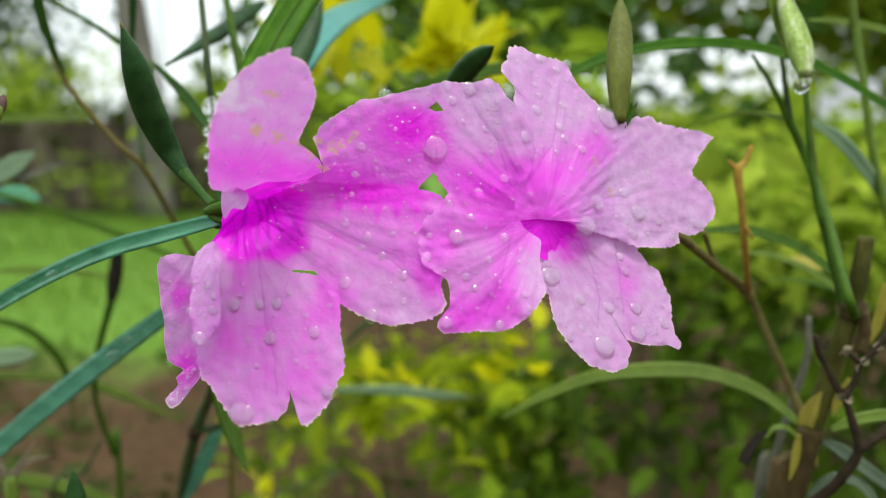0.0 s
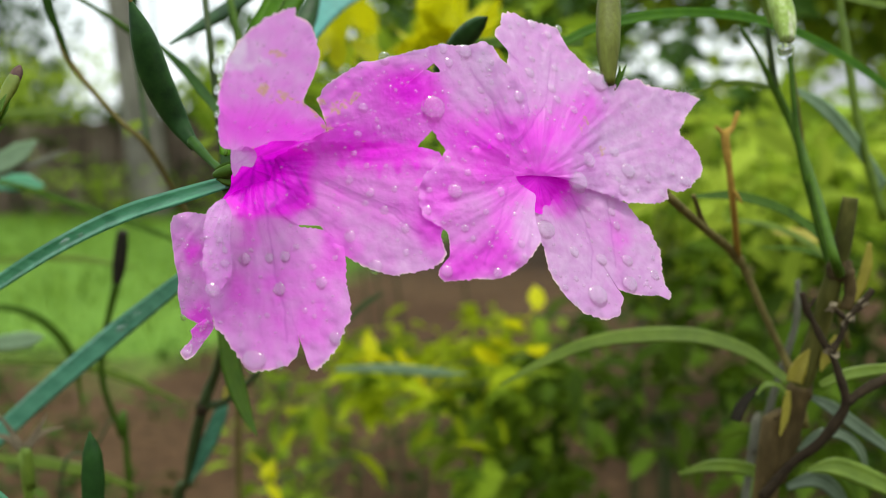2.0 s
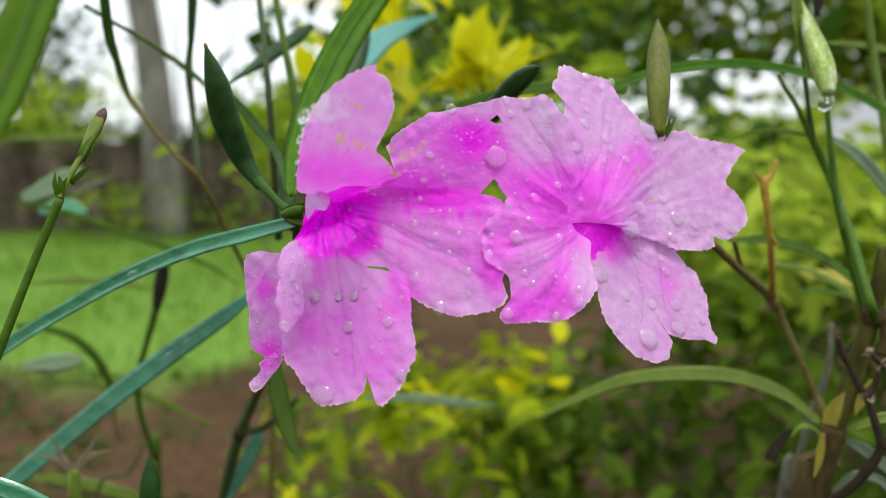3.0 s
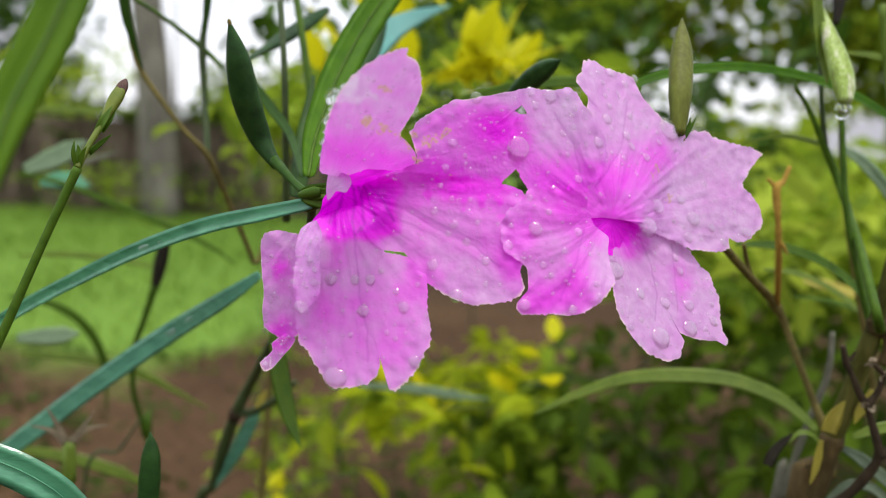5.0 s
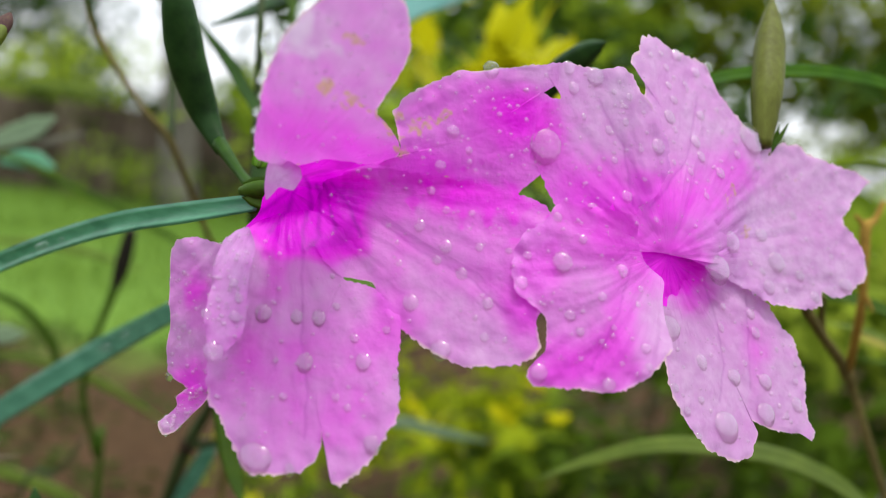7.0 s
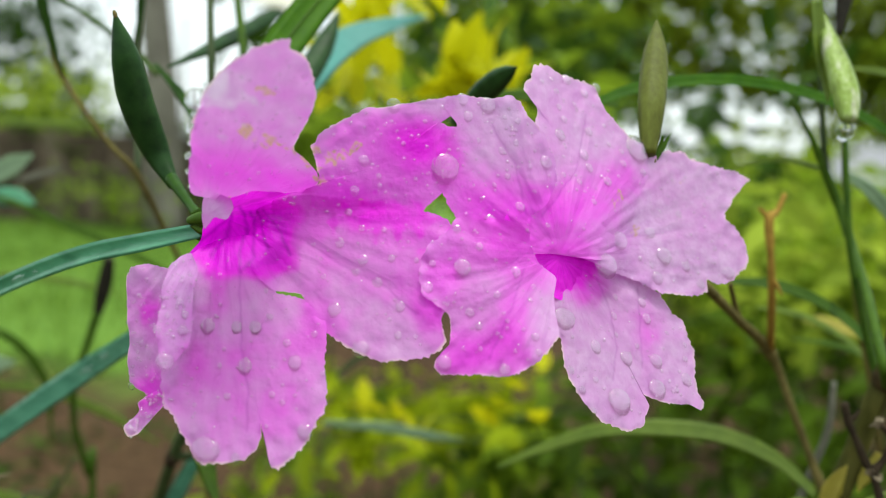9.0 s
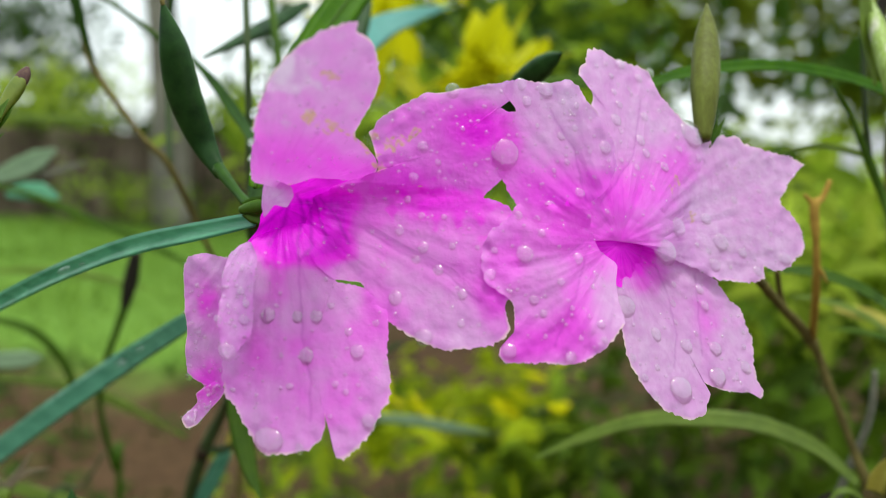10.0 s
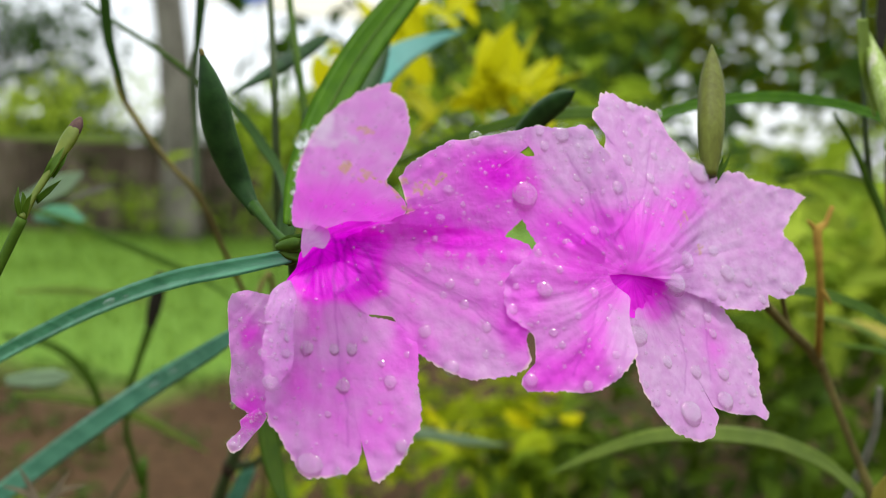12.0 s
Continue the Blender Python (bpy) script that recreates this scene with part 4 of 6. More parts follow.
blade("leaf_blade", [(-0.0509, 0.1900, 0.7523), (-0.0486, 0.1880, 0.7397), (-0.0457, 0.1860, 0.7311), (-0.0429, 0.1840, 0.7259)], 0.0046, BLADE_FRESH, stem_l, "hanging green leaf tip", 20, (0.6, 1, 0.9, 0.5, 0.05), 0.3)
blade("leaf_blade", [(-0.0706, 0.2620, 0.7104), (-0.0742, 0.2620, 0.7030), (-0.0803, 0.2640, 0.6899), (-0.0861, 0.2660, 0.6794)], 0.0055, BLADE_GREY, stem_l, "", 30, (0.3, 0.9, 1, 0.6, 0.1), 0.3)
p1 = pod("seed_pod", [(-0.0512, 0.1460, 0.8188), (-0.0499, 0.1470, 0.8130), (-0.0490, 0.1500, 0.8056), (-0.0468, 0.1530, 0.7983), (-0.0431, 0.1510, 0.7931)], 0.0055, POD, stem_l, "glossy dark green seed pod", (0.08, 0.5, 0.85, 1.0, 0.98, 0.85, 0.6, 0.35), 0.05)
tube("pod_tip", [(-0.0510, 0.1460, 0.8182), (-0.0512, 0.1460, 0.8188), (-0.0513, 0.1460, 0.8193)], [0.0003, 0.0004, 0.0002], STEM_BROWN, p1, "dry brown pod tip", n=6)
tube("pod_stalk", [(-0.0436, 0.1510, 0.7943), (-0.0390, 0.1460, 0.7907), (-0.0347, 0.1400, 0.7884)], [0.0011, 0.0007, 0.0009], LEAF_DARK, stem_l)
tube("joint", [(-0.0336, 0.1400, 0.7888), (-0.0343, 0.1390, 0.7878), (-0.0355, 0.1400, 0.7867)], [0.0012, 0.0018, 0.0012], STEM, stem_l, n=8)

shoots = tagged(empty("ruellia_plant", (-0.05, 0.2, 0.78)), "cluster of thin green ruellia shoots with dark pods", "plant", "ruellia stems")
tube("stalk", [(-0.0516, 0.2050, 0.7775), (-0.0512, 0.1970, 0.8123), (-0.0548, 0.2050, 0.8380), (-0.0575, 0.2100, 0.8542)], [0.0010, 0.0008, 0.0007, 0.0006], STEM_DARK, shoots)
tube("stalk", [(-0.0450, 0.2150, 0.7960), (-0.0484, 0.2200, 0.8083), (-0.0527, 0.2250, 0.8280), (-0.0560, 0.2300, 0.8427), (-0.0579, 0.2320, 0.8571)], [0.0011, 0.0011, 0.0010, 0.0009, 0.0009], BLADE_FRESH, shoots)
pod("seed_pod", [(-0.0301, 0.2310, 0.8350), (-0.0330, 0.2260, 0.8253), (-0.0364, 0.2160, 0.8154), (-0.0400, 0.2080, 0.8075)], 0.0062, POD, shoots, "dark green seed pod", (0.1, 0.6, 0.9, 1.0, 1.0, 0.9, 0.8))
pod("seed_pod", [(-0.0616, 0.2000, 0.8163), (-0.0593, 0.2200, 0.8227), (-0.0548, 0.2380, 0.8301), (-0.0493, 0.2490, 0.8367)], 0.0044, POD, shoots, "slim dark green pod", (0.15, 0.4, 0.7, 0.95, 1.0, 0.9, 0.5))
blade("leaf_blade", [(-0.0144, 0.3460, 0.8545), (-0.0263, 0.3050, 0.8432), (-0.0331, 0.2620, 0.8314), (-0.0384, 0.2320, 0.8164)], 0.0085, BLADE_TEAL, shoots, "pale blue-green leaf tip", 20, (0.08, 0.7, 1, 0.8), 0.15)
blade("leaf_blade", [(-0.0681, 0.2100, 0.8178), (-0.0602, 0.2050, 0.8109), (-0.0548, 0.2000, 0.8055), (-0.0481, 0.1900, 0.7992), (-0.0414, 0.1700, 0.7906)], 0.0026, LEAF_DARK, shoots, "", 0, (0.3, 0.9, 1, 0.8, 0.6), 0.3)
blade("leaf_blade", [(-0.0456, 0.2050, 0.8143), (-0.0457, 0.1950, 0.8001), (-0.0440, 0.1800, 0.7899), (-0.0434, 0.1750, 0.7858)], 0.0042, LEAF_DARK, shoots, "", 10, (0.2, 0.9, 1, 0.8), 0.3)

stem_b = tagged(empty("ruellia_plant", (-0.094, 0.222, 0.81)), "thin out-of-focus ruellia stem with a narrow leaf", "plant", "ruellia stems")
tube("stalk", [(-0.1021, 0.2240, 0.8510), (-0.1012, 0.2240, 0.8372), (-0.0975, 0.2220, 0.8218), (-0.0942, 0.2220, 0.8135), (-0.0837, 0.2220, 0.7999), (-0.0770, 0.2240, 0.7922), (-0.0738, 0.2360, 0.7775), (-0.0703, 0.2500, 0.7599), (-0.0675, 0.2680, 0.7357)] + [(-0.09, 0.30, 0.4), (-0.09, 0.31, -0.01)], [0.0004, 0.0005, 0.0006, 0.0008, 0.0006, 0.0009, 0.0008, 0.0008, 0.001, 0.002, 0.0025], STEM_BROWN, stem_b, n=70)
blade("leaf_blade", [(-0.0942, 0.2220, 0.8141), (-0.0961, 0.2190, 0.8236), (-0.0972, 0.2170, 0.8321), (-0.0963, 0.2120, 0.8496)], 0.0036, LEAF_DARK, stem_b, "", 20, (0.15, 0.7, 1, 0.9), 0.3)
tube("stalk", [(-0.0828, 0.2400, 0.8554), (-0.0822, 0.2380, 0.8345), (-0.0829, 0.2370, 0.8228), (-0.0818, 0.2360, 0.8090), (-0.0790, 0.2300, 0.7920)], [0.0006, 0.0007, 0.0012, 0.0009, 0.001], STEM_DARK, stem_b)
blade("leaf_blade", [(-0.0823, 0.2370, 0.8240), (-0.0809, 0.2350, 0.8326), (-0.0795, 0.2330, 0.8410), (-0.0775, 0.2300, 0.8546)], 0.0036, LEAF_DARK, stem_b, "", 25, (0.15, 0.8, 1, 0.9), 0.3)
tube("branch", [(-0.1082, 0.2280, 0.8398), (-0.1017, 0.2300, 0.8357), (-0.0925, 0.2330, 0.8302), (-0.0829, 0.2370, 0.8228), (-0.0767, 0.2360, 0.8174)], [0.0006, 0.0006, 0.0006, 0.0009, 0.0006], STEM, stem_b)

bud_stem = tagged(empty("ruellia_plant", (-0.0655, 0.1265, 0.79)), "green ruellia stem with one closed purple-tipped bud", "flower bud", "ruellia stems")
tube("stalk", [(-0.0904, 0.1180, 0.7359), (-0.0835, 0.1210, 0.7579), (-0.0795, 0.1230, 0.7689), (-0.0745, 0.1250, 0.7819), (-0.0702, 0.1265, 0.7924)], [0.0009, 0.0008, 0.0008, 0.0007, 0.0008], STEM, bud_stem, n=40)
tube("lower_stalk", [(-0.0904, 0.1180, 0.7359), (-0.13, 0.125, 0.5), (-0.14, 0.14, -0.01)], [0.0009, 0.0016, 0.0022], STEM, bud_stem)
tube("pedicel", [(-0.0702, 0.1265, 0.7924), (-0.0691, 0.1280, 0.7959), (-0.0675, 0.1300, 0.7998)], [0.0006, 0.0005, 0.0006], BUD, bud_stem)
bud = pod("bud", [(-0.0651, 0.1330, 0.8067), (-0.0657, 0.1324, 0.8050), (-0.0667, 0.1314, 0.8025), (-0.0679, 0.1298, 0.7989)], 0.0023, BUD, bud_stem, "closed yellow-green bud", (0.2, 0.55, 0.85, 1.0, 1.0, 0.85, 0.6, 0.45))
pod("bud_tip", [(-0.0649, 0.1332, 0.8072), (-0.0653, 0.1329, 0.8061), (-0.0660, 0.1322, 0.8043)], 0.0019, BUD_TIP, bud, "dull purple bud tip", (0.2, 0.65, 0.95, 1.05, 1.0), 0.05, 12)
for spec in ([(-0.0682, 0.1292, 0.7980), (-0.0670, 0.1293, 0.8002), (-0.0661, 0.1304, 0.8026)], [(-0.0678, 0.1300, 0.7983), (-0.0667, 0.1306, 0.8004), (-0.0659, 0.1314, 0.8023)], [(-0.0686, 0.1305, 0.7984), (-0.0676, 0.1315, 0.8011), (-0.0670, 0.1325, 0.8034)]):
    blade("sepal", spec, 0.0014, BLADE_FRESH, bud, n=12, shape=(0.8, 1, 0.1), fold=0.5)
for spec in ([(-0.0702, 0.1265, 0.7922), (-0.0706, 0.1260, 0.7947), (-0.0705, 0.1260, 0.7968)], [(-0.0701, 0.1265, 0.7924), (-0.0692, 0.1260, 0.7946), (-0.0683, 0.1255, 0.7959)], [(-0.0702, 0.1265, 0.7922), (-0.0702, 0.1270, 0.7949), (-0.0704, 0.1270, 0.7961)], [(-0.0690, 0.1280, 0.7948), (-0.0666, 0.1270, 0.7965), (-0.0644, 0.1260, 0.7980)]):
    blade("bract", spec, 0.0010, BLADE_FRESH, bud_stem, n=10, shape=(1, 0.9, 0.1))

for spec, wide, mat, tilt, words in (
    ([(-0.0540, 0.0684, 0.7916), (-0.0514, 0.0698, 0.8007), (-0.0484, 0.0712, 0.8076), (-0.0453, 0.0725, 0.8162), (-0.0426, 0.0739, 0.8249)], 0.0047, LEAF_BRIGHT, -15, "broad fresh green leaf with a pale midrib"),
    ([(-0.0913, 0.1220, 0.7466), (-0.0825, 0.1230, 0.7442), (-0.0745, 0.1240, 0.7399), (-0.0666, 0.1260, 0.7320)], 0.0062, BLADE, 10, "dark green veined wet leaf low in the plant"),
):
    leaf = tagged(empty("ruellia_leaf", spec[1]), words, "leaf")
    face = blade("blade", spec, wide, mat, leaf, "", tilt, (0.5, 0.95, 1, 1, 0.6), 0.35, 48)
    tube("midrib", [Vector(q) - Vector((0, wide * 0.05, 0)) for q in spec], [0.00016, 0.00016, 0.00014, 0.0001], RIB if mat is LEAF_BRIGHT else mat, face, "pale midrib", n=48, sides=6)

low_pod = tagged(empty("ruellia_plant", (-0.0676, 0.152, 0.70)), "upright green seed pod on its own stalk", "seed pod", "ruellia stems")
pod("seed_pod", [(-0.0674, 0.1520, 0.7396), (-0.0673, 0.1520, 0.7347), (-0.0679, 0.1520, 0.7253), (-0.0694, 0.1530, 0.7164)], 0.0046, POD, low_pod, "green seed pod", (0.06, 0.5, 0.85, 1.0, 0.95, 0.6, 0.3), 0.16)
tube("stalk", [(-0.0694, 0.1530, 0.7164), (-0.07, 0.16, 0.4), (-0.072, 0.165, -0.01)], [0.0009, 0.0015, 0.002], STEM, low_pod)
calyx = tagged(empty("ruellia_calyx", (-0.1, 0.202, 0.70)), "empty pale green calyx with spread bracts", "calyx", "ruellia stems")
tube("stalk", [(-0.1060, 0.2020, 0.7178), (-0.1057, 0.2020, 0.7070), (-0.1067, 0.2030, 0.6909)] + [(-0.10, 0.21, 0.4), (-0.10, 0.215, -0.01)], [0.0014, 0.0012, 0.0012, 0.002, 0.0025], BLADE_OLIVE, calyx)
for spec in ([(-0.1066, 0.2020, 0.7170), (-0.1088, 0.2010, 0.7227), (-0.1113, 0.2000, 0.7279)], [(-0.1060, 0.2020, 0.7175), (-0.1027, 0.2010, 0.7215), (-0.0987, 0.2000, 0.7273)], [(-0.1057, 0.2020, 0.7175), (-0.1021, 0.2030, 0.7211), (-0.0965, 0.2040, 0.7223)], [(-0.1069, 0.2020, 0.7170), (-0.1106, 0.2020, 0.7205), (-0.1170, 0.2030, 0.7214)]):
    blade("bract", spec, 0.0022, STEM_PALE, calyx, n=10, shape=(1, 0.7, 0.08))

dry_bud = tagged(empty("dried_plant", (-0.114, 0.297, 0.76)), "thin stem with a black dried bud", "plant", "ruellia stems")
pod("dried_bud", [(-0.1128, 0.2960, 0.7614), (-0.1153, 0.2980, 0.7517), (-0.1182, 0.3000, 0.7418)], 0.0052, CHAR, dry_bud, "black dried bud", (0.7, 0.9, 1.0, 0.9, 0.6))
tube("stalk", [(-0.1181, 0.3000, 0.7422), (-0.1228, 0.3020, 0.7294), (-0.1278, 0.3050, 0.7160), (-0.1301, 0.3100, 0.6994), (-0.1286, 0.3180, 0.6785), (-0.1296, 0.3250, 0.6522)] + [(-0.14, 0.34, 0.3), (-0.14, 0.35, -0.01)], [0.0016, 0.0012, 0.0012, 0.0012, 0.0012, 0.0014, 0.002, 0.0025], STEM, dry_bud, n=50)

# narrow leaves of the clump, out of focus behind
def clump_leaf(spec, wide, mat, words):
    return tagged(blade("grass_leaf", spec, wide, mat, None, "", 10, (0.5, 1, 1, 0.15), 0.2), words, "leaf")


for spec, wide, mat, words in (
    ([(-0.1813, 0.3260, 0.7801), (-0.1648, 0.3270, 0.7766), (-0.1458, 0.3270, 0.7700), (-0.1246, 0.3270, 0.7622), (-0.1048, 0.3250, 0.7542), (-0.0935, 0.3220, 0.7474)], 0.0026, STEM, "long dark green leaf behind the blossoms"),
    ([(-0.1636, 0.3300, 0.7829), (-0.1526, 0.3280, 0.7866), (-0.1426, 0.3270, 0.7899)], 0.0022, STEM_GREY, "dry brownish leaf sliver in the clump"),
    ([(-0.1813, 0.3300, 0.7809), (-0.1666, 0.3300, 0.7872), (-0.1563, 0.3300, 0.7936)], 0.0085, BLADE_PALE, "pale out-of-focus leaf in the clump"),
    ([(-0.1740, 0.3280, 0.7766), (-0.1631, 0.3280, 0.7776), (-0.1541, 0.3280, 0.7760)], 0.0070, BLADE, "wet out-of-focus leaf in the clump"),
):
    clump_leaf(spec, wide, mat, words)
for spec, wide, mat, words in (
    ([(-0.1699, 0.3000, 0.7198), (-0.1555, 0.3000, 0.7214), (-0.1464, 0.3000, 0.7228)], 0.0065, BLADE_PALE, "pale glossy out-of-focus leaf"),
    ([(-0.2715, 0.4800, 0.8077), (-0.2274, 0.4800, 0.8085), (-0.1897, 0.4800, 0.8091)], 0.0040, BLADE_OLIVE, "thin horizontal grass leaf"),
    ([(-0.1877, 0.3300, 0.7294), (-0.1688, 0.3300, 0.7264), (-0.1577, 0.3320, 0.7177), (-0.1518, 0.3350, 0.7032), (-0.1517, 0.3380, 0.6805)], 0.0035, STEM, "thin arching stalk in the clump"),
    ([(-0.1890, 0.3400, 0.7029), (-0.1589, 0.3400, 0.7020), (-0.1381, 0.3450, 0.6945), (-0.1122, 0.3500, 0.6796)], 0.0040, BLADE_OLIVE, "thin pale grass leaf over soil"),
):
    clump_leaf(spec, wide, mat, words)
for spec, wide, mat, words in (
    ([(-0.1989, 0.3600, 0.7417), (-0.1794, 0.3600, 0.7432), (-0.1554, 0.3600, 0.7421), (-0.1323, 0.3620, 0.7371)], 0.0028, BLADE_OLIVE, "thin grass leaf in the clump"),
    ([(-0.0443, 0.3300, 0.6991), (-0.0223, 0.3350, 0.6973), (-0.0065, 0.3380, 0.6946), (0.0096, 0.3400, 0.6927)], 0.0040, BLADE_PALE, "grey-green leaf crossing the shrub"),
    ([(-0.0355, 0.3000, 0.7251), (-0.0293, 0.3000, 0.7313), (-0.0212, 0.3000, 0.7364)], 0.0022, STEM_DARK, "short dark twig in the clump"),
    ([(-0.1753, 0.3100, 0.6730), (-0.1561, 0.3100, 0.6706), (-0.1380, 0.3120, 0.6651), (-0.1222, 0.3150, 0.6568)], 0.0050, BLADE_OLIVE, "low grass leaf in the clump"),
):
    clump_leaf(spec, wide, mat, words)
pod3 = tagged(pod("seed_pod", [(0.0113, 0.1700, 0.8170), (0.0088, 0.1750, 0.8155), (0.0058, 0.1820, 0.8129), (0.0020, 0.1900, 0.8078)], 0.0052, POD, None, "", (0.06, 0.6, 0.9, 1, 1, 0.9)), "dark green seed pod behind the petals", "seed pod")
tagged(blade("grass_leaf", [(-0.0269, 0.2250, 0.8022), (-0.0127, 0.2200, 0.8083), (0.0047, 0.2150, 0.8140), (0.0216, 0.2120, 0.8160), (0.0360, 0.2050, 0.8146)], 0.0030, BLADE_FRESH, None, "", 10, (0.4, 1, 1, 0.8), 0.2), "arching green leaf behind the petals", "leaf")

# ---- stems to the right of the blossoms ----
stem_r = tagged(empty("ruellia_plant", (0.0757, 0.2095, 0.7605)), "brown ruellia twig with an olive seed pod", "plant", "ruellia stems")
ripe_pod = pod("seed_pod", [(0.0337, 0.1620, 0.8252), (0.0331, 0.1580, 0.8185), (0.0319, 0.1520, 0.8108), (0.0312, 0.1480, 0.8024)], 0.0047, POD_RIPE, stem_r, "ripe olive-brown seed pod", (0.05, 0.5, 0.85, 1, 1, 0.95, 0.75, 0.5), 0.1)
for spec in ([(0.0321, 0.1490, 0.8011), (0.0336, 0.1495, 0.8036), (0.0349, 0.1500, 0.8060)], [(0.0323, 0.1490, 0.8016), (0.0334, 0.1500, 0.8038), (0.0336, 0.1500, 0.8057)], [(0.0312, 0.1490, 0.8015), (0.0294, 0.1500, 0.8034), (0.0284, 0.1500, 0.8053)]):
    blade("bract", spec, 0.0009, STEM, ripe_pod, n=10, shape=(1, 0.9, 0.1))
tube("stalk", [(0.0319, 0.1490, 0.8015), (0.0394, 0.1600, 0.7916), (0.0473, 0.1710, 0.7814), (0.0489, 0.1720, 0.7795), (0.0609, 0.1900, 0.7711), (0.0757, 0.2090, 0.7603), (0.0818, 0.2090, 0.7477), (0.0868, 0.2080, 0.7364), (0.0899, 0.2060, 0.7284), (0.0926, 0.2060, 0.7167)], [0.0008, 0.0008, 0.0008, 0.0009, 0.0009, 0.0011, 0.0009, 0.0009, 0.0013, 0.0013], STEM_BROWN, stem_r, n=60, lumps=0.2)
tube("joint", [(0.0732, 0.2070, 0.7621), (0.0757, 0.2090, 0.7602), (0.0769, 0.2090, 0.7585)], [0.0009, 0.0015, 0.0009], STEM_BROWN, stem_r, n=8)
tube("pedicel", [(0.0623, 0.1920, 0.7702), (0.0597, 0.1880, 0.7739), (0.0557, 0.1800, 0.7794)], [0.0008, 0.0006, 0.0005], STEM_BROWN, stem_r)
ochre = tube("branch", [(0.0686, 0.1910, 0.7971), (0.0670, 0.1900, 0.7935), (0.0652, 0.1890, 0.7918), (0.0662, 0.1890, 0.7847), (0.0687, 0.1930, 0.7754), (0.0752, 0.2080, 0.7611)], [0.0005, 0.0007, 0.0010, 0.0008, 0.0008, 0.0008], STEM_ORANGE, stem_r, "ochre dry twig", lumps=0.3)
tube("twiglet", [(0.0652, 0.1890, 0.7917), (0.0640, 0.1890, 0.7931), (0.0629, 0.1890, 0.7940)], [0.0007, 0.0005, 0.0003], STEM_ORANGE, ochre, n=8)
tube("twiglet", [(0.0675, 0.1900, 0.7796), (0.0686, 0.1900, 0.7781), (0.0696, 0.1900, 0.7764)], [0.0004, 0.0004, 0.0002], STEM_ORANGE, ochre, n=8)
blade("leaf_blade", [(0.0156, 0.2220, 0.7247), (0.0265, 0.2200, 0.7312), (0.0393, 0.2170, 0.7373), (0.0531, 0.2140, 0.7398), (0.0666, 0.2110, 0.7399), (0.0784, 0.2080, 0.7362), (0.0879, 0.2055, 0.7289)], 0.0042, BLADE_OLIVE, stem_r, "arching olive-green leaf", 28, (0.15, 0.6, 0.85, 1, 1, 0.9, 0.5), 0.2, 60)
blade("leaf_blade", [(0.0625, 0.2060, 0.7767), (0.0730, 0.2050, 0.7766), (0.0831, 0.2030, 0.7735), (0.0909, 0.2020, 0.7682), (0.0961, 0.2000, 0.7619)], 0.0030, STEM, stem_r, "thin arching leaf", 40, (0.4, 1, 1, 1, 0.8), 0.3)

for spec, wide, mat, words in (
    ([(0.0822, 0.2400, 0.7664), (0.0901, 0.2400, 0.7657), (0.0981, 0.2400, 0.7635), (0.1087, 0.2400, 0.7575), (0.1179, 0.2400, 0.7477)], 0.0020, BLADE_OLIVE, "pale strap leaf beside the twig"),
    ([(0.0938, 0.2450, 0.7577), (0.1049, 0.2450, 0.7568), (0.1142, 0.2450, 0.7541), (0.1235, 0.2450, 0.7485)], 0.0018, BLADE_FRESH, "narrow green strap leaf beside the twig"),
    ([(0.1190, 0.3000, 0.7546), (0.1280, 0.3000, 0.7534), (0.1395, 0.3000, 0.7503)], 0.0045, BLADE_YELLOW, "yellowing leaf in the clump"),
):
    tagged(blade("grass_leaf", spec, wide, mat, None, "", 30, (0.2, 0.9, 1, 0.7), 0.2), words, "leaf")

culm = tagged(empty("ruellia_plant", (0.083, 0.19, 0.735)), "thick olive ruellia culm with yellowing sheaths", "plant", "ruellia stems")
tube("stalk", [(0.0841, 0.1890, 0.7333), (0.0832, 0.1900, 0.7250), (0.0816, 0.1910, 0.7162), (0.0795, 0.1920, 0.7087), (0.0779, 0.1930, 0.7018)] + [(0.066, 0.215, 0.4), (0.064, 0.22, -0.01)], [0.0022, 0.0023, 0.0026, 0.0028, 0.0030, 0.0032, 0.0036], CULM_BROWN, culm, "brown culm base", n=48, sides=12, lumps=0.12)
tube("stalk", [(0.0839, 0.1900, 0.7308), (0.0854, 0.1890, 0.7377), (0.0872, 0.1880, 0.7460), (0.0885, 0.1860, 0.7557), (0.0897, 0.1850, 0.7624), (0.0904, 0.1840, 0.7689), (0.0915, 0.1840, 0.7777)], [0.0021, 0.0025, 0.0023, 0.0021, 0.0020, 0.0019, 0.0017], CULM, culm, n=48, sides=12, lumps=0.1)
tube("joint", [(0.0835, 0.1900, 0.7289), (0.0842, 0.1900, 0.7314), (0.0849, 0.1900, 0.7338)], [0.0024, 0.0031, 0.0024], CULM_BROWN, culm, n=8, sides=12)
tube("joint", [(0.0893, 0.1850, 0.7591), (0.0902, 0.1850, 0.7616), (0.0909, 0.1850, 0.7639)], [0.0021, 0.0030, 0.0020], CULM_BROWN, culm, n=8, sides=12)
tube("branch", [(0.0911, 0.1830, 0.7616), (0.0919, 0.1830, 0.7569), (0.0911, 0.1830, 0.7526)], [0.0016, 0.0013, 0.0014], CULM_BROWN, culm, n=12, lumps=0.2)
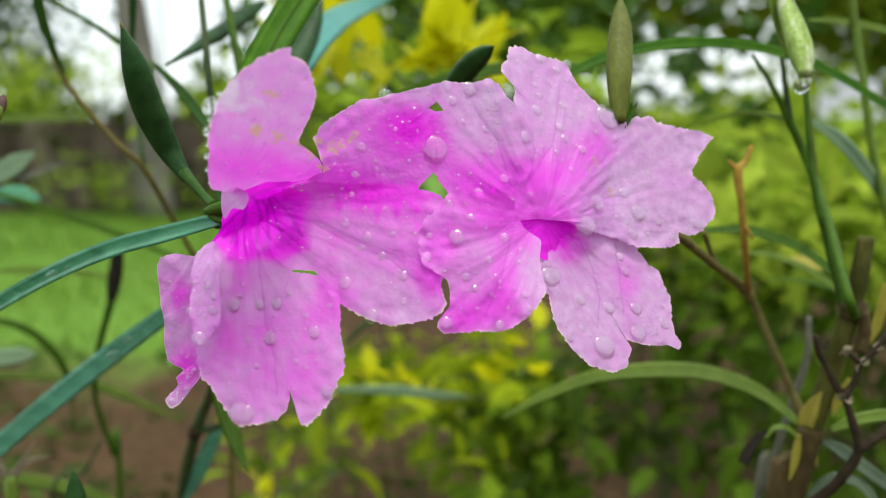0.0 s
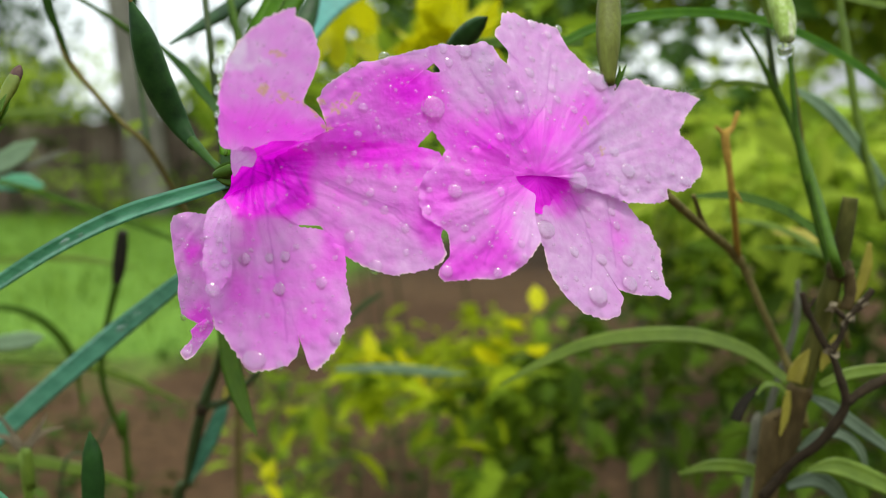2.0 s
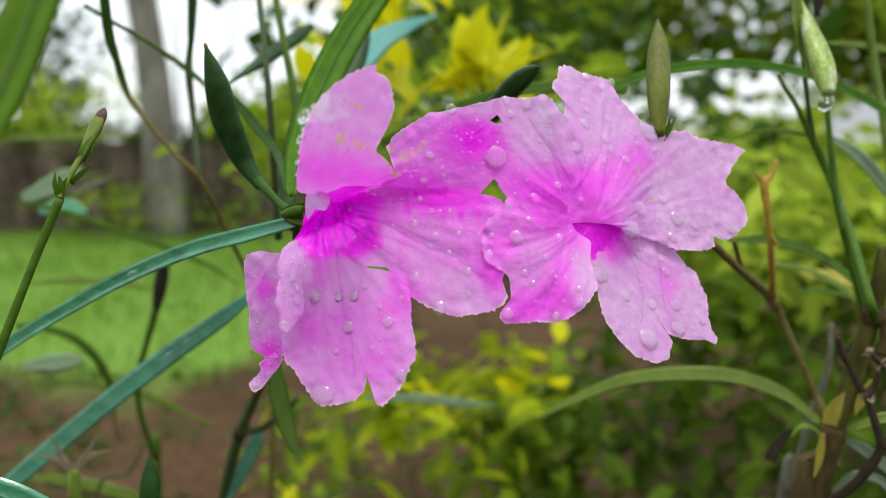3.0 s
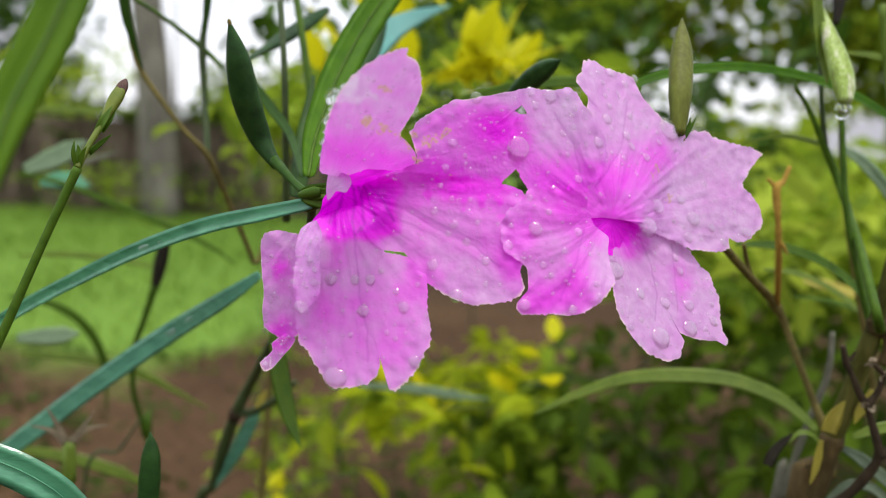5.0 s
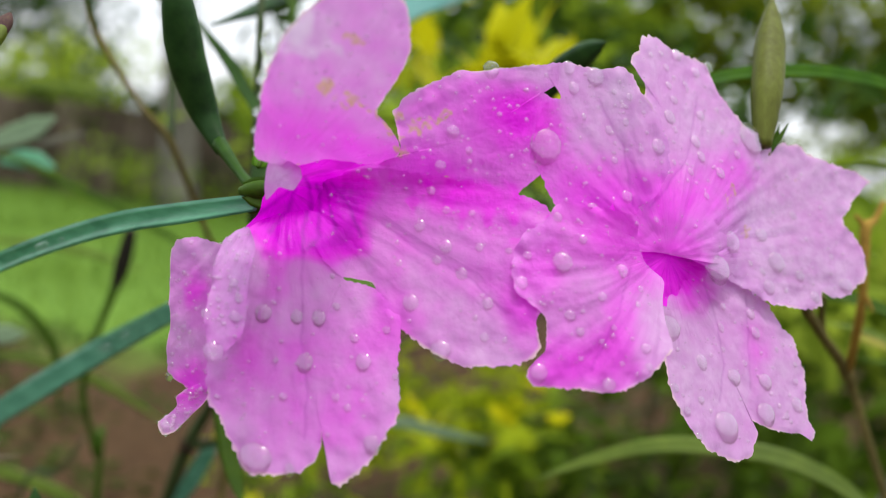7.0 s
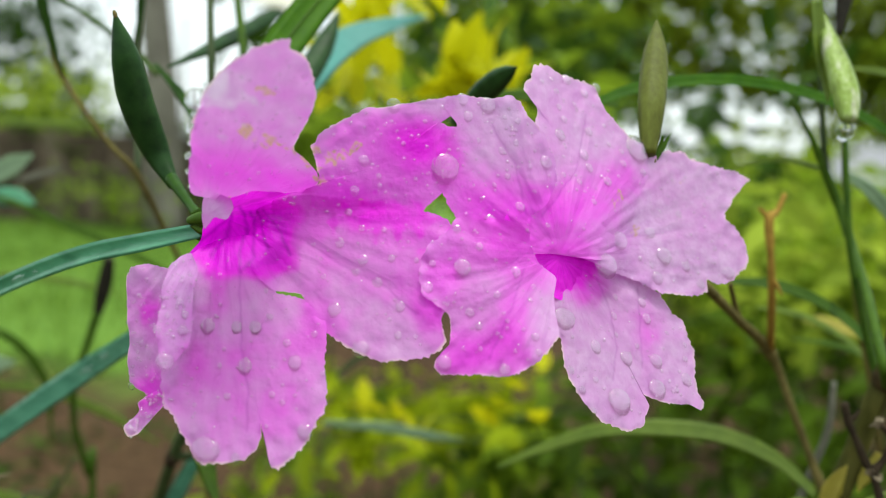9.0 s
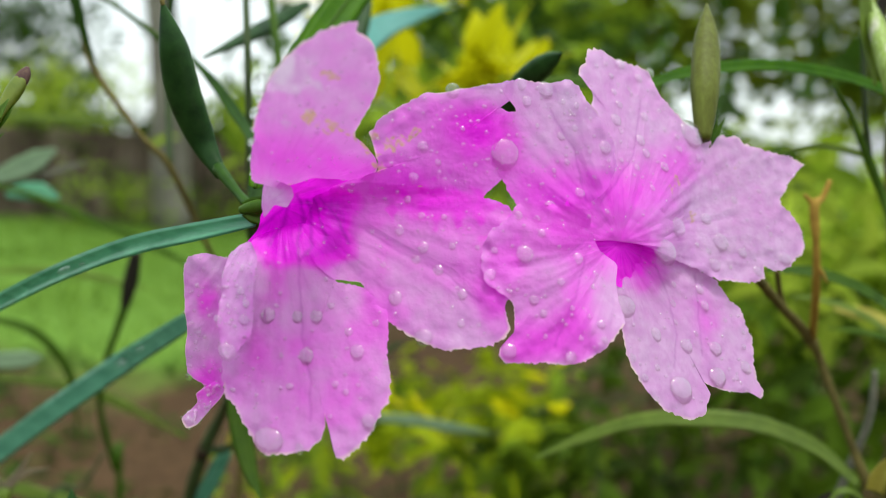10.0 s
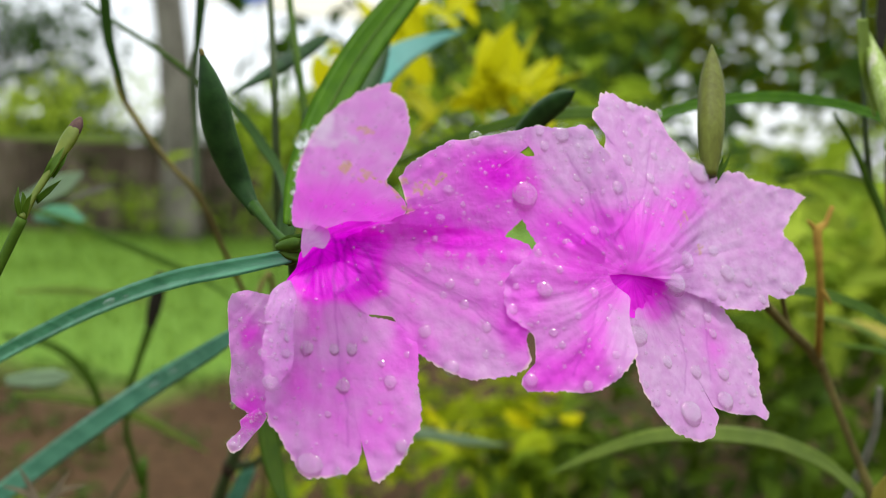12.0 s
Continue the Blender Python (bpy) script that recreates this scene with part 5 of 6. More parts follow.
for spec, wide, mat, tilt, shape in (
    ([(0.0810, 0.1855, 0.7353), (0.0817, 0.1855, 0.7381), (0.0828, 0.1855, 0.7405), (0.0844, 0.1855, 0.7430)], 0.0042, BLADE_YELLOW, 5, (0.9, 1, 0.7, 0.1)),
    ([(0.0803, 0.1870, 0.7327), (0.0800, 0.1870, 0.7289), (0.0796, 0.1870, 0.7255), (0.0788, 0.1870, 0.7218)], 0.0022, BLADE_YELLOW, 5, (0.6, 1, 0.9, 0.15)),
    ([(0.0730, 0.1870, 0.7318), (0.0750, 0.1870, 0.7342), (0.0779, 0.1870, 0.7341), (0.0802, 0.1870, 0.7319)], 0.0014, BLADE_OLIVE, 40, (0.3, 0.9, 1, 0.9)),
    ([(0.0686, 0.1880, 0.7255), (0.0697, 0.1880, 0.7285), (0.0718, 0.1880, 0.7315), (0.0738, 0.1880, 0.7334)], 0.0026, CHAR, 20, (0.9, 1, 0.7, 0.3)),
    ([(0.0908, 0.1860, 0.7459), (0.0896, 0.1860, 0.7431), (0.0882, 0.1860, 0.7404), (0.0873, 0.1860, 0.7374)], 0.0034, BLADE_YELLOW, 0, (0.5, 1, 0.8, 0.1)),
    ([(0.0863, 0.1840, 0.7349), (0.0913, 0.1840, 0.7369), (0.0964, 0.1840, 0.7379), (0.1054, 0.1840, 0.7386)], 0.0028, BLADE_OLIVE, 20, (0.5, 1, 1, 0.8)),
):
    blade("leaf_blade", spec, wide, mat, culm, "", tilt, shape, 0.3)
for spec, wide, mat, tilt, shape in (
    ([(0.0863, 0.1900, 0.7305), (0.0918, 0.1900, 0.7273), (0.0987, 0.1900, 0.7221), (0.1070, 0.1900, 0.7160)], 0.0034, BLADE_DULL, 25, (0.3, 1, 1, 0.7)),
    ([(0.0840, 0.1890, 0.7170), (0.0889, 0.1890, 0.7213), (0.0949, 0.1890, 0.7206), (0.0987, 0.1890, 0.7166), (0.1003, 0.1890, 0.7116)], 0.0026, BLADE_DULL, 25, (0.5, 0.9, 1, 1, 0.6)),
    ([(0.0850, 0.1860, 0.7137), (0.0912, 0.1860, 0.7144), (0.0979, 0.1860, 0.7120), (0.1067, 0.1860, 0.7076)], 0.005, BLADE_OLIVE, 20, (0.2, 0.9, 1, 0.8)),
    ([(0.0812, 0.1880, 0.7087), (0.0876, 0.1880, 0.7105), (0.0924, 0.1880, 0.7076), (0.0959, 0.1880, 0.7022)], 0.004, BLADE_DULL, 20, (0.4, 1, 1, 0.6)),
    ([(0.0601, 0.2050, 0.7054), (0.0688, 0.2050, 0.7073), (0.0775, 0.2050, 0.7062), (0.0837, 0.2050, 0.7030)], 0.0036, BLADE_OLIVE, 15, (0.2, 0.9, 1, 0.5)),
    ([(0.0971, 0.1860, 0.7672), (0.0965, 0.1860, 0.7620), (0.0955, 0.1860, 0.7575), (0.0945, 0.1860, 0.7536)], 0.003, BLADE_YELLOW, 10, (0.4, 1, 1, 0.2)),
):
    blade("leaf_blade", spec, wide, mat, culm, "", tilt, shape, 0.3)
tagged(tube("dead_plant", [(0.0937, 0.2160, 0.7532), (0.0935, 0.2160, 0.7414), (0.0905, 0.2190, 0.7253), (0.0866, 0.2220, 0.7037), (0.0849, 0.2250, 0.6893)] + [(0.07, 0.25, 0.4), (0.07, 0.26, -0.01)], [0.0007, 0.0009, 0.0010, 0.0011, 0.0012, 0.0014, 0.002], STEM_GREY, n=50), "dead grey stalk leaning in the clump", "plant")
twig = tagged(empty("dry_twig", (0.088, 0.178, 0.744)), "dry dark brown forked twig with shrivelled calyxes", "twig")
tube("stalk", [(0.0791, 0.1780, 0.7578), (0.0802, 0.1780, 0.7540), (0.0820, 0.1780, 0.7507), (0.0840, 0.1780, 0.7468), (0.0858, 0.1780, 0.7442), (0.0877, 0.1780, 0.7395), (0.0896, 0.1780, 0.7325), (0.0877, 0.1800, 0.7261), (0.0851, 0.1820, 0.7211), (0.0813, 0.1860, 0.7152), (0.0764, 0.1900, 0.7054)], [0.0007, 0.0008, 0.0007, 0.0009, 0.0007, 0.0008, 0.0012, 0.0012, 0.0011, 0.0010, 0.0013], TWIG, twig, n=80, lumps=0.35)
tube("branch", [(0.0853, 0.1770, 0.7445), (0.0874, 0.1770, 0.7480), (0.0886, 0.1770, 0.7517), (0.0913, 0.1770, 0.7549), (0.0939, 0.1770, 0.7584)], [0.0010, 0.0007, 0.0006, 0.0009, 0.0006], TWIG, twig, lumps=0.4)
tube("branch", [(0.0896, 0.1780, 0.7325), (0.0936, 0.1780, 0.7355), (0.0979, 0.1780, 0.7377), (0.1034, 0.1780, 0.7398)], [0.0011, 0.0011, 0.0012, 0.0012], TWIG, twig, lumps=0.3)
tube("branch", [(0.0886, 0.1770, 0.7517), (0.0872, 0.1770, 0.7530), (0.0857, 0.1770, 0.7543)], [0.0006, 0.0006, 0.0005], TWIG, twig, lumps=0.4)
tube("branch", [(0.0802, 0.1780, 0.7543), (0.0812, 0.1780, 0.7552), (0.0821, 0.1780, 0.7567)], [0.0006, 0.0005, 0.0002], TWIG, twig, lumps=0.4)
blade("calyx_lobe", [(0.0857, 0.1765, 0.7541), (0.0845, 0.1765, 0.7546), (0.0835, 0.1765, 0.7539)], 0.0016, STEM_PALE, twig, "shrivelled pale calyx lobe", 30, (1, 0.9, 0.15), 0.5, 8)
blade("calyx_lobe", [(0.0855, 0.1765, 0.7545), (0.0852, 0.1765, 0.7552), (0.0862, 0.1765, 0.7554)], 0.0016, STEM_PALE, twig, "shrivelled pale calyx lobe", 30, (1, 0.9, 0.15), 0.5, 8)
blade("calyx_lobe", [(0.0884, 0.1765, 0.7519), (0.0894, 0.1765, 0.7526), (0.0900, 0.1765, 0.7513)], 0.0016, STEM_PALE, twig, "shrivelled pale calyx lobe", 30, (1, 0.9, 0.15), 0.5, 8)
blade("calyx_lobe", [(0.0884, 0.1765, 0.7519), (0.0873, 0.1765, 0.7511), (0.0881, 0.1765, 0.7501)], 0.0016, STEM_PALE, twig, "shrivelled pale calyx lobe", 30, (1, 0.9, 0.15), 0.5, 8)
blade("calyx_lobe", [(0.0851, 0.1765, 0.7446), (0.0841, 0.1765, 0.7454), (0.0836, 0.1765, 0.7444)], 0.0016, STEM_PALE, twig, "shrivelled pale calyx lobe", 30, (1, 0.9, 0.15), 0.5, 8)
blade("calyx_lobe", [(0.0851, 0.1765, 0.7446), (0.0864, 0.1765, 0.7438), (0.0868, 0.1765, 0.7448)], 0.0016, STEM_PALE, twig, "shrivelled pale calyx lobe", 30, (1, 0.9, 0.15), 0.5, 8)
blade("calyx_lobe", [(0.0910, 0.1765, 0.7551), (0.0922, 0.1765, 0.7560), (0.0928, 0.1765, 0.7548)], 0.0016, STEM_PALE, twig, "shrivelled pale calyx lobe", 30, (1, 0.9, 0.15), 0.5, 8)
tagged(blade("fallen_leaf", [(-0.0692, 0.2520, 0.7131), (-0.0672, 0.2520, 0.7160), (-0.0658, 0.2520, 0.7192)], 0.0030, BLADE_YELLOW, None, "", 20, (0.3, 1, 0.2), 0.3, 12), "small yellow leaf caught on a dark stem", "leaf")
tagged(tube("dry_twig", [(-0.1203, 0.2900, 0.6943), (-0.1277, 0.2900, 0.6822), (-0.1417, 0.2900, 0.6631)] + [(-0.155, 0.31, 0.5), (-0.155, 0.31, -0.01)], [0.0004, 0.0006, 0.0007, 0.0012, 0.0015], STEM_DARK), "thin dark twig leaning over brown soil", "twig")

stem_c = tagged(empty("ruellia_plant", (0.083, 0.207, 0.80)), "tall green stem with a pale hanging pod and raindrop", "plant", "ruellia stems")
tube("stalk", [(0.0729, 0.2050, 0.8176), (0.0779, 0.2060, 0.8109), (0.0827, 0.2070, 0.8027), (0.0877, 0.2060, 0.7917), (0.0870, 0.1920, 0.7792), (0.0844, 0.1760, 0.7670), (0.0880, 0.1800, 0.7613)], [0.0004, 0.0006, 0.0010, 0.0010, 0.0010, 0.0010, 0.0012], STEM, stem_c, n=50, lumps=0.2)
tube("stalk", [(0.0833, 0.2000, 0.8108), (0.0836, 0.1980, 0.8019), (0.0846, 0.1960, 0.7891), (0.0871, 0.1940, 0.7764), (0.0899, 0.1920, 0.7650), (0.0915, 0.1900, 0.7588)], [0.0006, 0.0007, 0.0008, 0.0008, 0.0009, 0.0010], STEM, stem_c, n=40, sides=10, lumps=0.15)
blade("sheath", [(0.0689, 0.1860, 0.8348), (0.0700, 0.1860, 0.8279), (0.0714, 0.1860, 0.8221), (0.0733, 0.1860, 0.8156)], 0.0030, BLADE_OLIVE, stem_c, "green sheath beside the pod", 10, (0.8, 1, 0.9, 0.2), 0.5)
tube("stalk", [(0.0830, 0.2070, 0.8025), (0.0805, 0.2060, 0.8147), (0.0787, 0.2060, 0.8301), (0.0776, 0.2060, 0.8451)], [0.0009, 0.0006, 0.0006, 0.0006], STEM_DARK, stem_c)
tube("stalk", [(0.0833, 0.2000, 0.8105), (0.0896, 0.2120, 0.8016), (0.0955, 0.2200, 0.7874), (0.1019, 0.2260, 0.7707), (0.1093, 0.2300, 0.7500), (0.1167, 0.2350, 0.7294)], [0.0007, 0.0008, 0.0008, 0.0008, 0.0009, 0.0009], STEM_BROWN, stem_c)
pod("seed_pod", [(0.0705, 0.1900, 0.8357), (0.0722, 0.1850, 0.8266), (0.0732, 0.1790, 0.8177), (0.0731, 0.1750, 0.8113)], 0.0052, POD_PALE, stem_c, "pale green hanging seed pod", (0.06, 0.4, 0.7, 0.92, 1, 0.9, 0.55), 0.1)
blade("leaf_blade", [(0.0959, 0.2280, 0.8028), (0.1044, 0.2300, 0.7979), (0.1142, 0.2340, 0.7894), (0.1273, 0.2400, 0.7749)], 0.0042, BLADE_PALE, stem_c, "", 15, (0.3, 1, 1, 0.8), 0.25)
blade("leaf_blade", [(0.0643, 0.2150, 0.8021), (0.0743, 0.2120, 0.8045), (0.0834, 0.2080, 0.8027)], 0.0013, BLADE_OLIVE, stem_c, "", 0, (0.3, 1, 1), 0.25)
tube("stalk", [(0.1093, 0.2400, 0.8434), (0.1126, 0.2400, 0.8257), (0.1148, 0.2380, 0.8105), (0.1182, 0.2360, 0.7893), (0.1253, 0.2350, 0.7661)], [0.0011, 0.0011, 0.0012, 0.0012, 0.0013], BLADE_OLIVE, stem_c)
blade("leaf_blade", [(0.0987, 0.2380, 0.8293), (0.1101, 0.2400, 0.8287), (0.1271, 0.2430, 0.8255)], 0.0020, BLADE_OLIVE, stem_c, "", 10, (0.3, 1, 1), 0.25)
pod("seed_pod", [(0.0863, 0.2150, 0.8567), (0.0866, 0.2150, 0.8443), (0.0853, 0.2130, 0.8331)], 0.0040, CHAR, stem_c, "dark dried pod", (0.9, 1, 0.9, 0.4))
hang = new("water_drop", drop_mesh("bead_hanging", 0.2, 0.95, 1.25, CLEAR_WATER))
hang.matrix_world = Matrix.LocRotScale((0.0729, 0.1760, 0.8097), None, (0.0019, 0.0019, 0.0017))
tagged(hang, "round raindrop hanging from a pale seed pod", "raindrop", "raindrops on the plant")
tagged(blade("grass_leaf", [(0.0251, 0.1840, 0.8103), (0.0281, 0.1850, 0.8124), (0.0369, 0.1880, 0.8162), (0.0522, 0.1920, 0.8189), (0.0657, 0.1960, 0.8189), (0.0779, 0.2000, 0.8172), (0.0916, 0.2060, 0.8132), (0.1089, 0.2140, 0.8053), (0.1267, 0.2220, 0.7949)], 0.0030, BLADE_VIVID, None, "", 35, (0.5, 0.8, 1, 1, 1, 1, 1), 0.4, 70), "long arching grass-like green leaf", "leaf")
# water smears added on the wet leaves to stand for their glints
for x, y, z, r in ((-0.0826, 0.2100, 0.7460, 0.0010), (-0.0765, 0.2055, 0.7508, 0.0007), (-0.0690, 0.1525, 0.7763, 0.0007), (-0.0652, 0.1505, 0.7778, 0.0003)):
    ob = new("water_drop", BEAD)
    ob.matrix_world = Matrix.LocRotScale((x, y, z), Euler((0, radians(-32), 0)), (r * 1.7, r * 0.8, r * 0.8))
    tagged(ob, "smear of water added as a glint on a wet leaf", "raindrop", "raindrops on the plant")


# ---- ground and distance ----
def ground():
    """One sheet to the horizon, finer near the plants; bare soil close by, lawn behind."""
    line = [-400, -120, -40, -15, -8] + [x * 0.5 for x in range(-12, 13)] + [8, 15, 40, 120, 400]
    deep = [-400, -100, -30, -10, -4] + [y * 0.4 for y in range(-4, 26)] + [14, 25, 60, 150, 400]
    verts, lawn = [], []
    for y in deep:
        for x in line:
            near = abs(x) < 6 and -1 < y < 10
            verts.append((x, y, (noise.noise(Vector((x * 1.3, y * 1.3, 0))) * 0.03 if near else 0.0)))
            edge = 2.95 + 0.25 * math.sin(x * 2.1) + 3.0 * max(0.0, min(1.0, (x + 0.75) * 2.5))
            lawn.append(max(0.0, min(1.0, (y - edge) * 0.65 + 0.5)) * (1.0 if x < 1.2 else 0.6))
    w = len(line)
    faces = [(j * w + i, j * w + i + 1, (j + 1) * w + i + 1, (j + 1) * w + i) for j in range(len(deep) - 1) for i in range(w - 1)]
    ob = mesh_object("ground", verts, faces, ground_material())
    ob.data.attributes.new("lawn", "FLOAT", "POINT").data.foreach_set("value", lawn)
    return tagged(ob, "brown soil running into green lawn", "ground", kind="structure")


ground()


def leaf_cloud(name, places, sizes, mat, parent, seed, slim=0.42, droop=0.35, label=""):
    """Many small folded leaves in one mesh, each turned its own way."""
    rng = np.random.default_rng(seed)
    n = len(places)
    a = rng.uniform(0, 2 * np.pi, n)
    tilt = rng.normal(-droop, 0.5, n)
    d = np.stack([np.cos(a) * np.cos(tilt), np.sin(a) * np.cos(tilt), np.sin(tilt)], 1)
    side = np.cross(d, np.array([0, 0, 1.0]) + rng.normal(0, 0.5, (n, 3)))
    side /= np.linalg.norm(side, axis=1)[:, None]
    up = np.cross(side, d)
    s = np.asarray(sizes)[:, None]
    p = np.asarray(places, float)
    shape = [(0, 0, 0), (0.3, 0.8, 0.12), (0.65, 0.75, 0.10), (1, 0, -0.12), (0.65, -0.75, 0.10), (0.3, -0.8, 0.12), (0.35, 0, 0), (0.68, 0, -0.03)]
    v = np.stack([p + s * (l * d + slim * 0.5 * w * side + h * up) for l, w, h in shape], 1).reshape(-1, 3)
    quad = np.array([(0, 1, 6, 6), (1, 2, 7, 6), (2, 3, 7, 7), (3, 4, 7, 7), (4, 5, 6, 7), (5, 0, 6, 6)])
    tris = [(0, 6, 1), (1, 6, 7, 2), (2, 7, 3), (3, 7, 4), (4, 7, 6, 5), (5, 6, 0)]
    faces = [tuple(8 * k + i for i in t) for k in range(n) for t in tris]
    return mesh_object(name, [tuple(q) for q in v], faces, mat, parent, label)


def clumps(rng, low, high, count, per, spread):
    """Places gathered in clumps inside a box, thinner at its faces."""
    low, high = np.array(low), np.array(high)
    heads = low + (high - low) * rng.uniform(0, 1, (count, 3))
    return (heads[:, None, :] + np.clip(rng.normal(0, 1, (count, per, 3)), -1.7, 1.7) * np.array(spread)).reshape(-1, 3)


def shrub(name, low, high, count, per, spread, size, mat, label, seed, slim=0.42, stems=5, stem_mat=None, droop=0.35):
    rng = np.random.default_rng(seed)
    base = ((low[0] + high[0]) / 2, (low[1] + high[1]) / 2, 0.0)
    root = tagged(empty(name, base), label, "shrub", "garden shrubs")
    places = clumps(rng, low, high, count, per, spread)
    places[:, 2] = np.maximum(places[:, 2], 0.02)
    leaf_cloud("foliage", places, size * rng.uniform(0.6, 1.25, len(places)), mat, root, seed + 1, slim, droop)
    thick = 0.0009 + 0.005 * (high[2] - low[2])
    for k in range(stems):
        q = places[rng.integers(len(places))]
        foot = Vector((base[0] + (q[0] - base[0]) * 0.5, base[1] + (q[1] - base[1]) * 0.5, -0.01))
        tube("stem", [foot, Vector((foot.x * 0.6 + q[0] * 0.4, foot.y * 0.6 + q[1] * 0.4, q[2] * 0.55)), Vector(q)], [thick, thick * 0.7, thick * 0.3], stem_mat or STEM_DARK, root, n=10, sides=6)
    return root


# golden shrub: large leaves in rosettes
def gold_leaf_mesh():
    verts, faces = [], []
    rows = 8
    for i in range(rows + 1):
        s = i / rows
        w = 0.25 * math.sin(math.pi * min(1, s * 0.96 + 0.02)) ** 0.8 * (1.15 - 0.35 * s)
        for u in (-1, -0.5, 0, 0.5, 1):
            verts.append((w * u, s, 0.10 * abs(u) * w * 4 * 0.4 - 0.16 * s * s + 0.015 * math.sin(9 * s + u)))
    for i in range(rows):
        for j in range(4):
            a = i * 5 + j
            faces.append((a, a + 1, a + 6, a + 5))
    me = bpy.data.meshes.new("golden_leaf")
    me.from_pydata(verts, [], faces)
    me.polygons.foreach_set("use_smooth", [True] * len(faces))
    me.materials.append(GOLD)
    return me


GOLD_LEAF = gold_leaf_mesh()
gold = tagged(empty("golden_shrub", (0.0, 0.6, 0.0)), "golden-leaved garden shrub with bright yellow leaf rosettes", "shrub", "garden shrubs")
gr = random.Random(11)


def rosette(centre, count, size, spread=70, lean=(0, 0, 1)):
    """Leaves that fan out upward from one shoot, with its stalk down to the ground."""
    centre = Vector(centre)
    for k in range(count):
        out = Vector((gr.gauss(0, 1), gr.gauss(0, 0.6), 0)) * math.tan(radians(spread) / 2) + Vector(lean) * gr.uniform(0.6, 1.3)
        turn = out.normalized().to_track_quat("Y", "Z") @ Euler((0, gr.uniform(-0.7, 0.7), 0)).to_quaternion()
        s = size * gr.uniform(0.7, 1.15)
        leaf = new("leaf", GOLD_LEAF)
        leaf.parent = gold
        place = centre + Vector((gr.gauss(0, 1), gr.gauss(0, 1), gr.gauss(0, 1))) * size * 0.26
        leaf.matrix_basis = Matrix.LocRotScale(place - gold.matrix_world.translation, turn, (s, s, s))
    back = Vector((0.27 + 0.08 * gr.random(), 1.1 + 0.2 * gr.random(), min(centre.z - 0.12, 0.62)))
    tube("stem", [centre, centre.lerp(back, 0.5) + Vector((0, 0, -0.02)), back, (back.x, back.y + 0.05, -0.01)], [0.0008, 0.0012, 0.0015, 0.0022], STEM_DARK, gold, n=14, sides=6)


for place, count, size in (
    ((0.0043, 0.4000, 0.8305), 12, 0.034),
    ((0.0160, 0.4300, 0.8360), 6, 0.026),
    ((-0.0193, 0.4300, 0.8643), 6, 0.034),
    ((-0.0414, 0.4300, 0.8300), 6, 0.028),
    ((-0.0760, 0.4500, 0.8384), 6, 0.028),
    ((-0.0441, 0.4700, 0.8425), 7, 0.034),
):
    rosette(place, count, size)
for place, count, size in (
    ((-0.0571, 0.4800, 0.8570), 6, 0.034),
    ((-0.0050, 0.5000, 0.8520), 6, 0.03),
    ((-0.0390, 0.5200, 0.6400), 4, 0.022),
    ((0.0360, 0.4800, 0.6600), 4, 0.026),
    ((0.0500, 0.5000, 0.6800), 3, 0.022),
    ((-0.1075, 0.4800, 0.5871), 5, 0.016),
    ((-0.0107, 0.5400, 0.6250), 4, 0.020),
):
    rosette(place, count, size)

shrub("lime_shrub", (-0.10, 0.66, 0.535), (0.07, 0.85, 0.59), 9, 7, (0.018, 0.03, 0.012), 0.036, LIME, "low yellow-green leafy shrub", 21, 0.5, 2)
shrub("green_shrub", (0.0, 0.52, 0.50), (0.13, 0.80, 0.60), 21, 8, (0.02, 0.03, 0.016), 0.038, MID, "low green leafy shrub over bare soil", 22, 0.45, 2)
shrub("green_shrub", (-0.03, 0.60, 0.46), (0.10, 0.95, 0.57), 13, 8, (0.025, 0.03, 0.018), 0.042, LIME, "loose green undergrowth over bare soil", 34, 0.5, 2)
shrub("lime_shrub", (-0.10, 0.60, 0.575), (0.06, 0.76, 0.615), 24, 7, (0.016, 0.03, 0.012), 0.030, LIME_GOLD, "low shrub with yellow-green young leaves", 28, 0.45, 2)
shrub("green_shrub", (0.19, 0.55, 0.42), (0.55, 1.0, 0.68), 70, 10, (0.035, 0.04, 0.03), 0.038, MID, "dark green leafy shrub", 23, 0.5, 2)
shrub("lime_shrub", (0.22, 0.8, 0.64), (0.75, 1.2, 0.78), 60, 8, (0.035, 0.04, 0.025), 0.048, LIME, "lime-green leafy shrub top", 24, 0.5, 2)
shrub("yellow_shrub", (-0.12, 0.62, 0.795), (0.14, 0.95, 0.875), 30, 9, (0.03, 0.03, 0.022), 0.032, LIME, "yellow-green leafy shrub among the golden leaves", 29, 0.5, 2)
shrub("yellow_shrub", (-0.235, 0.75, 0.785), (-0.12, 1.0, 0.855), 30, 9, (0.02, 0.03, 0.018), 0.03, LIME, "yellow-green shrub tips beside the golden leaves", 58, 0.5, 2)
shrub("lime_shrub", (0.20, 0.62, 0.66), (0.50, 0.95, 0.775), 22, 8, (0.03, 0.03, 0.02), 0.042, SPROUT, "bright yellow-green shrub beside the stems", 61, 0.5, 3)
shrub("hedge", (0.40, 1.3, 0.10), (2.6, 2.4, 0.60), 130, 12, (0.06, 0.06, 0.05), 0.06, GREEN, "dense green garden hedge", 25, 0.5, 3)
shrub("hedge", (0.30, 1.3, 0.55), (1.9, 2.6, 0.80), 60, 9, (0.07, 0.06, 0.05), 0.085, LIME, "light green garden hedge", 26, 0.5, 3)
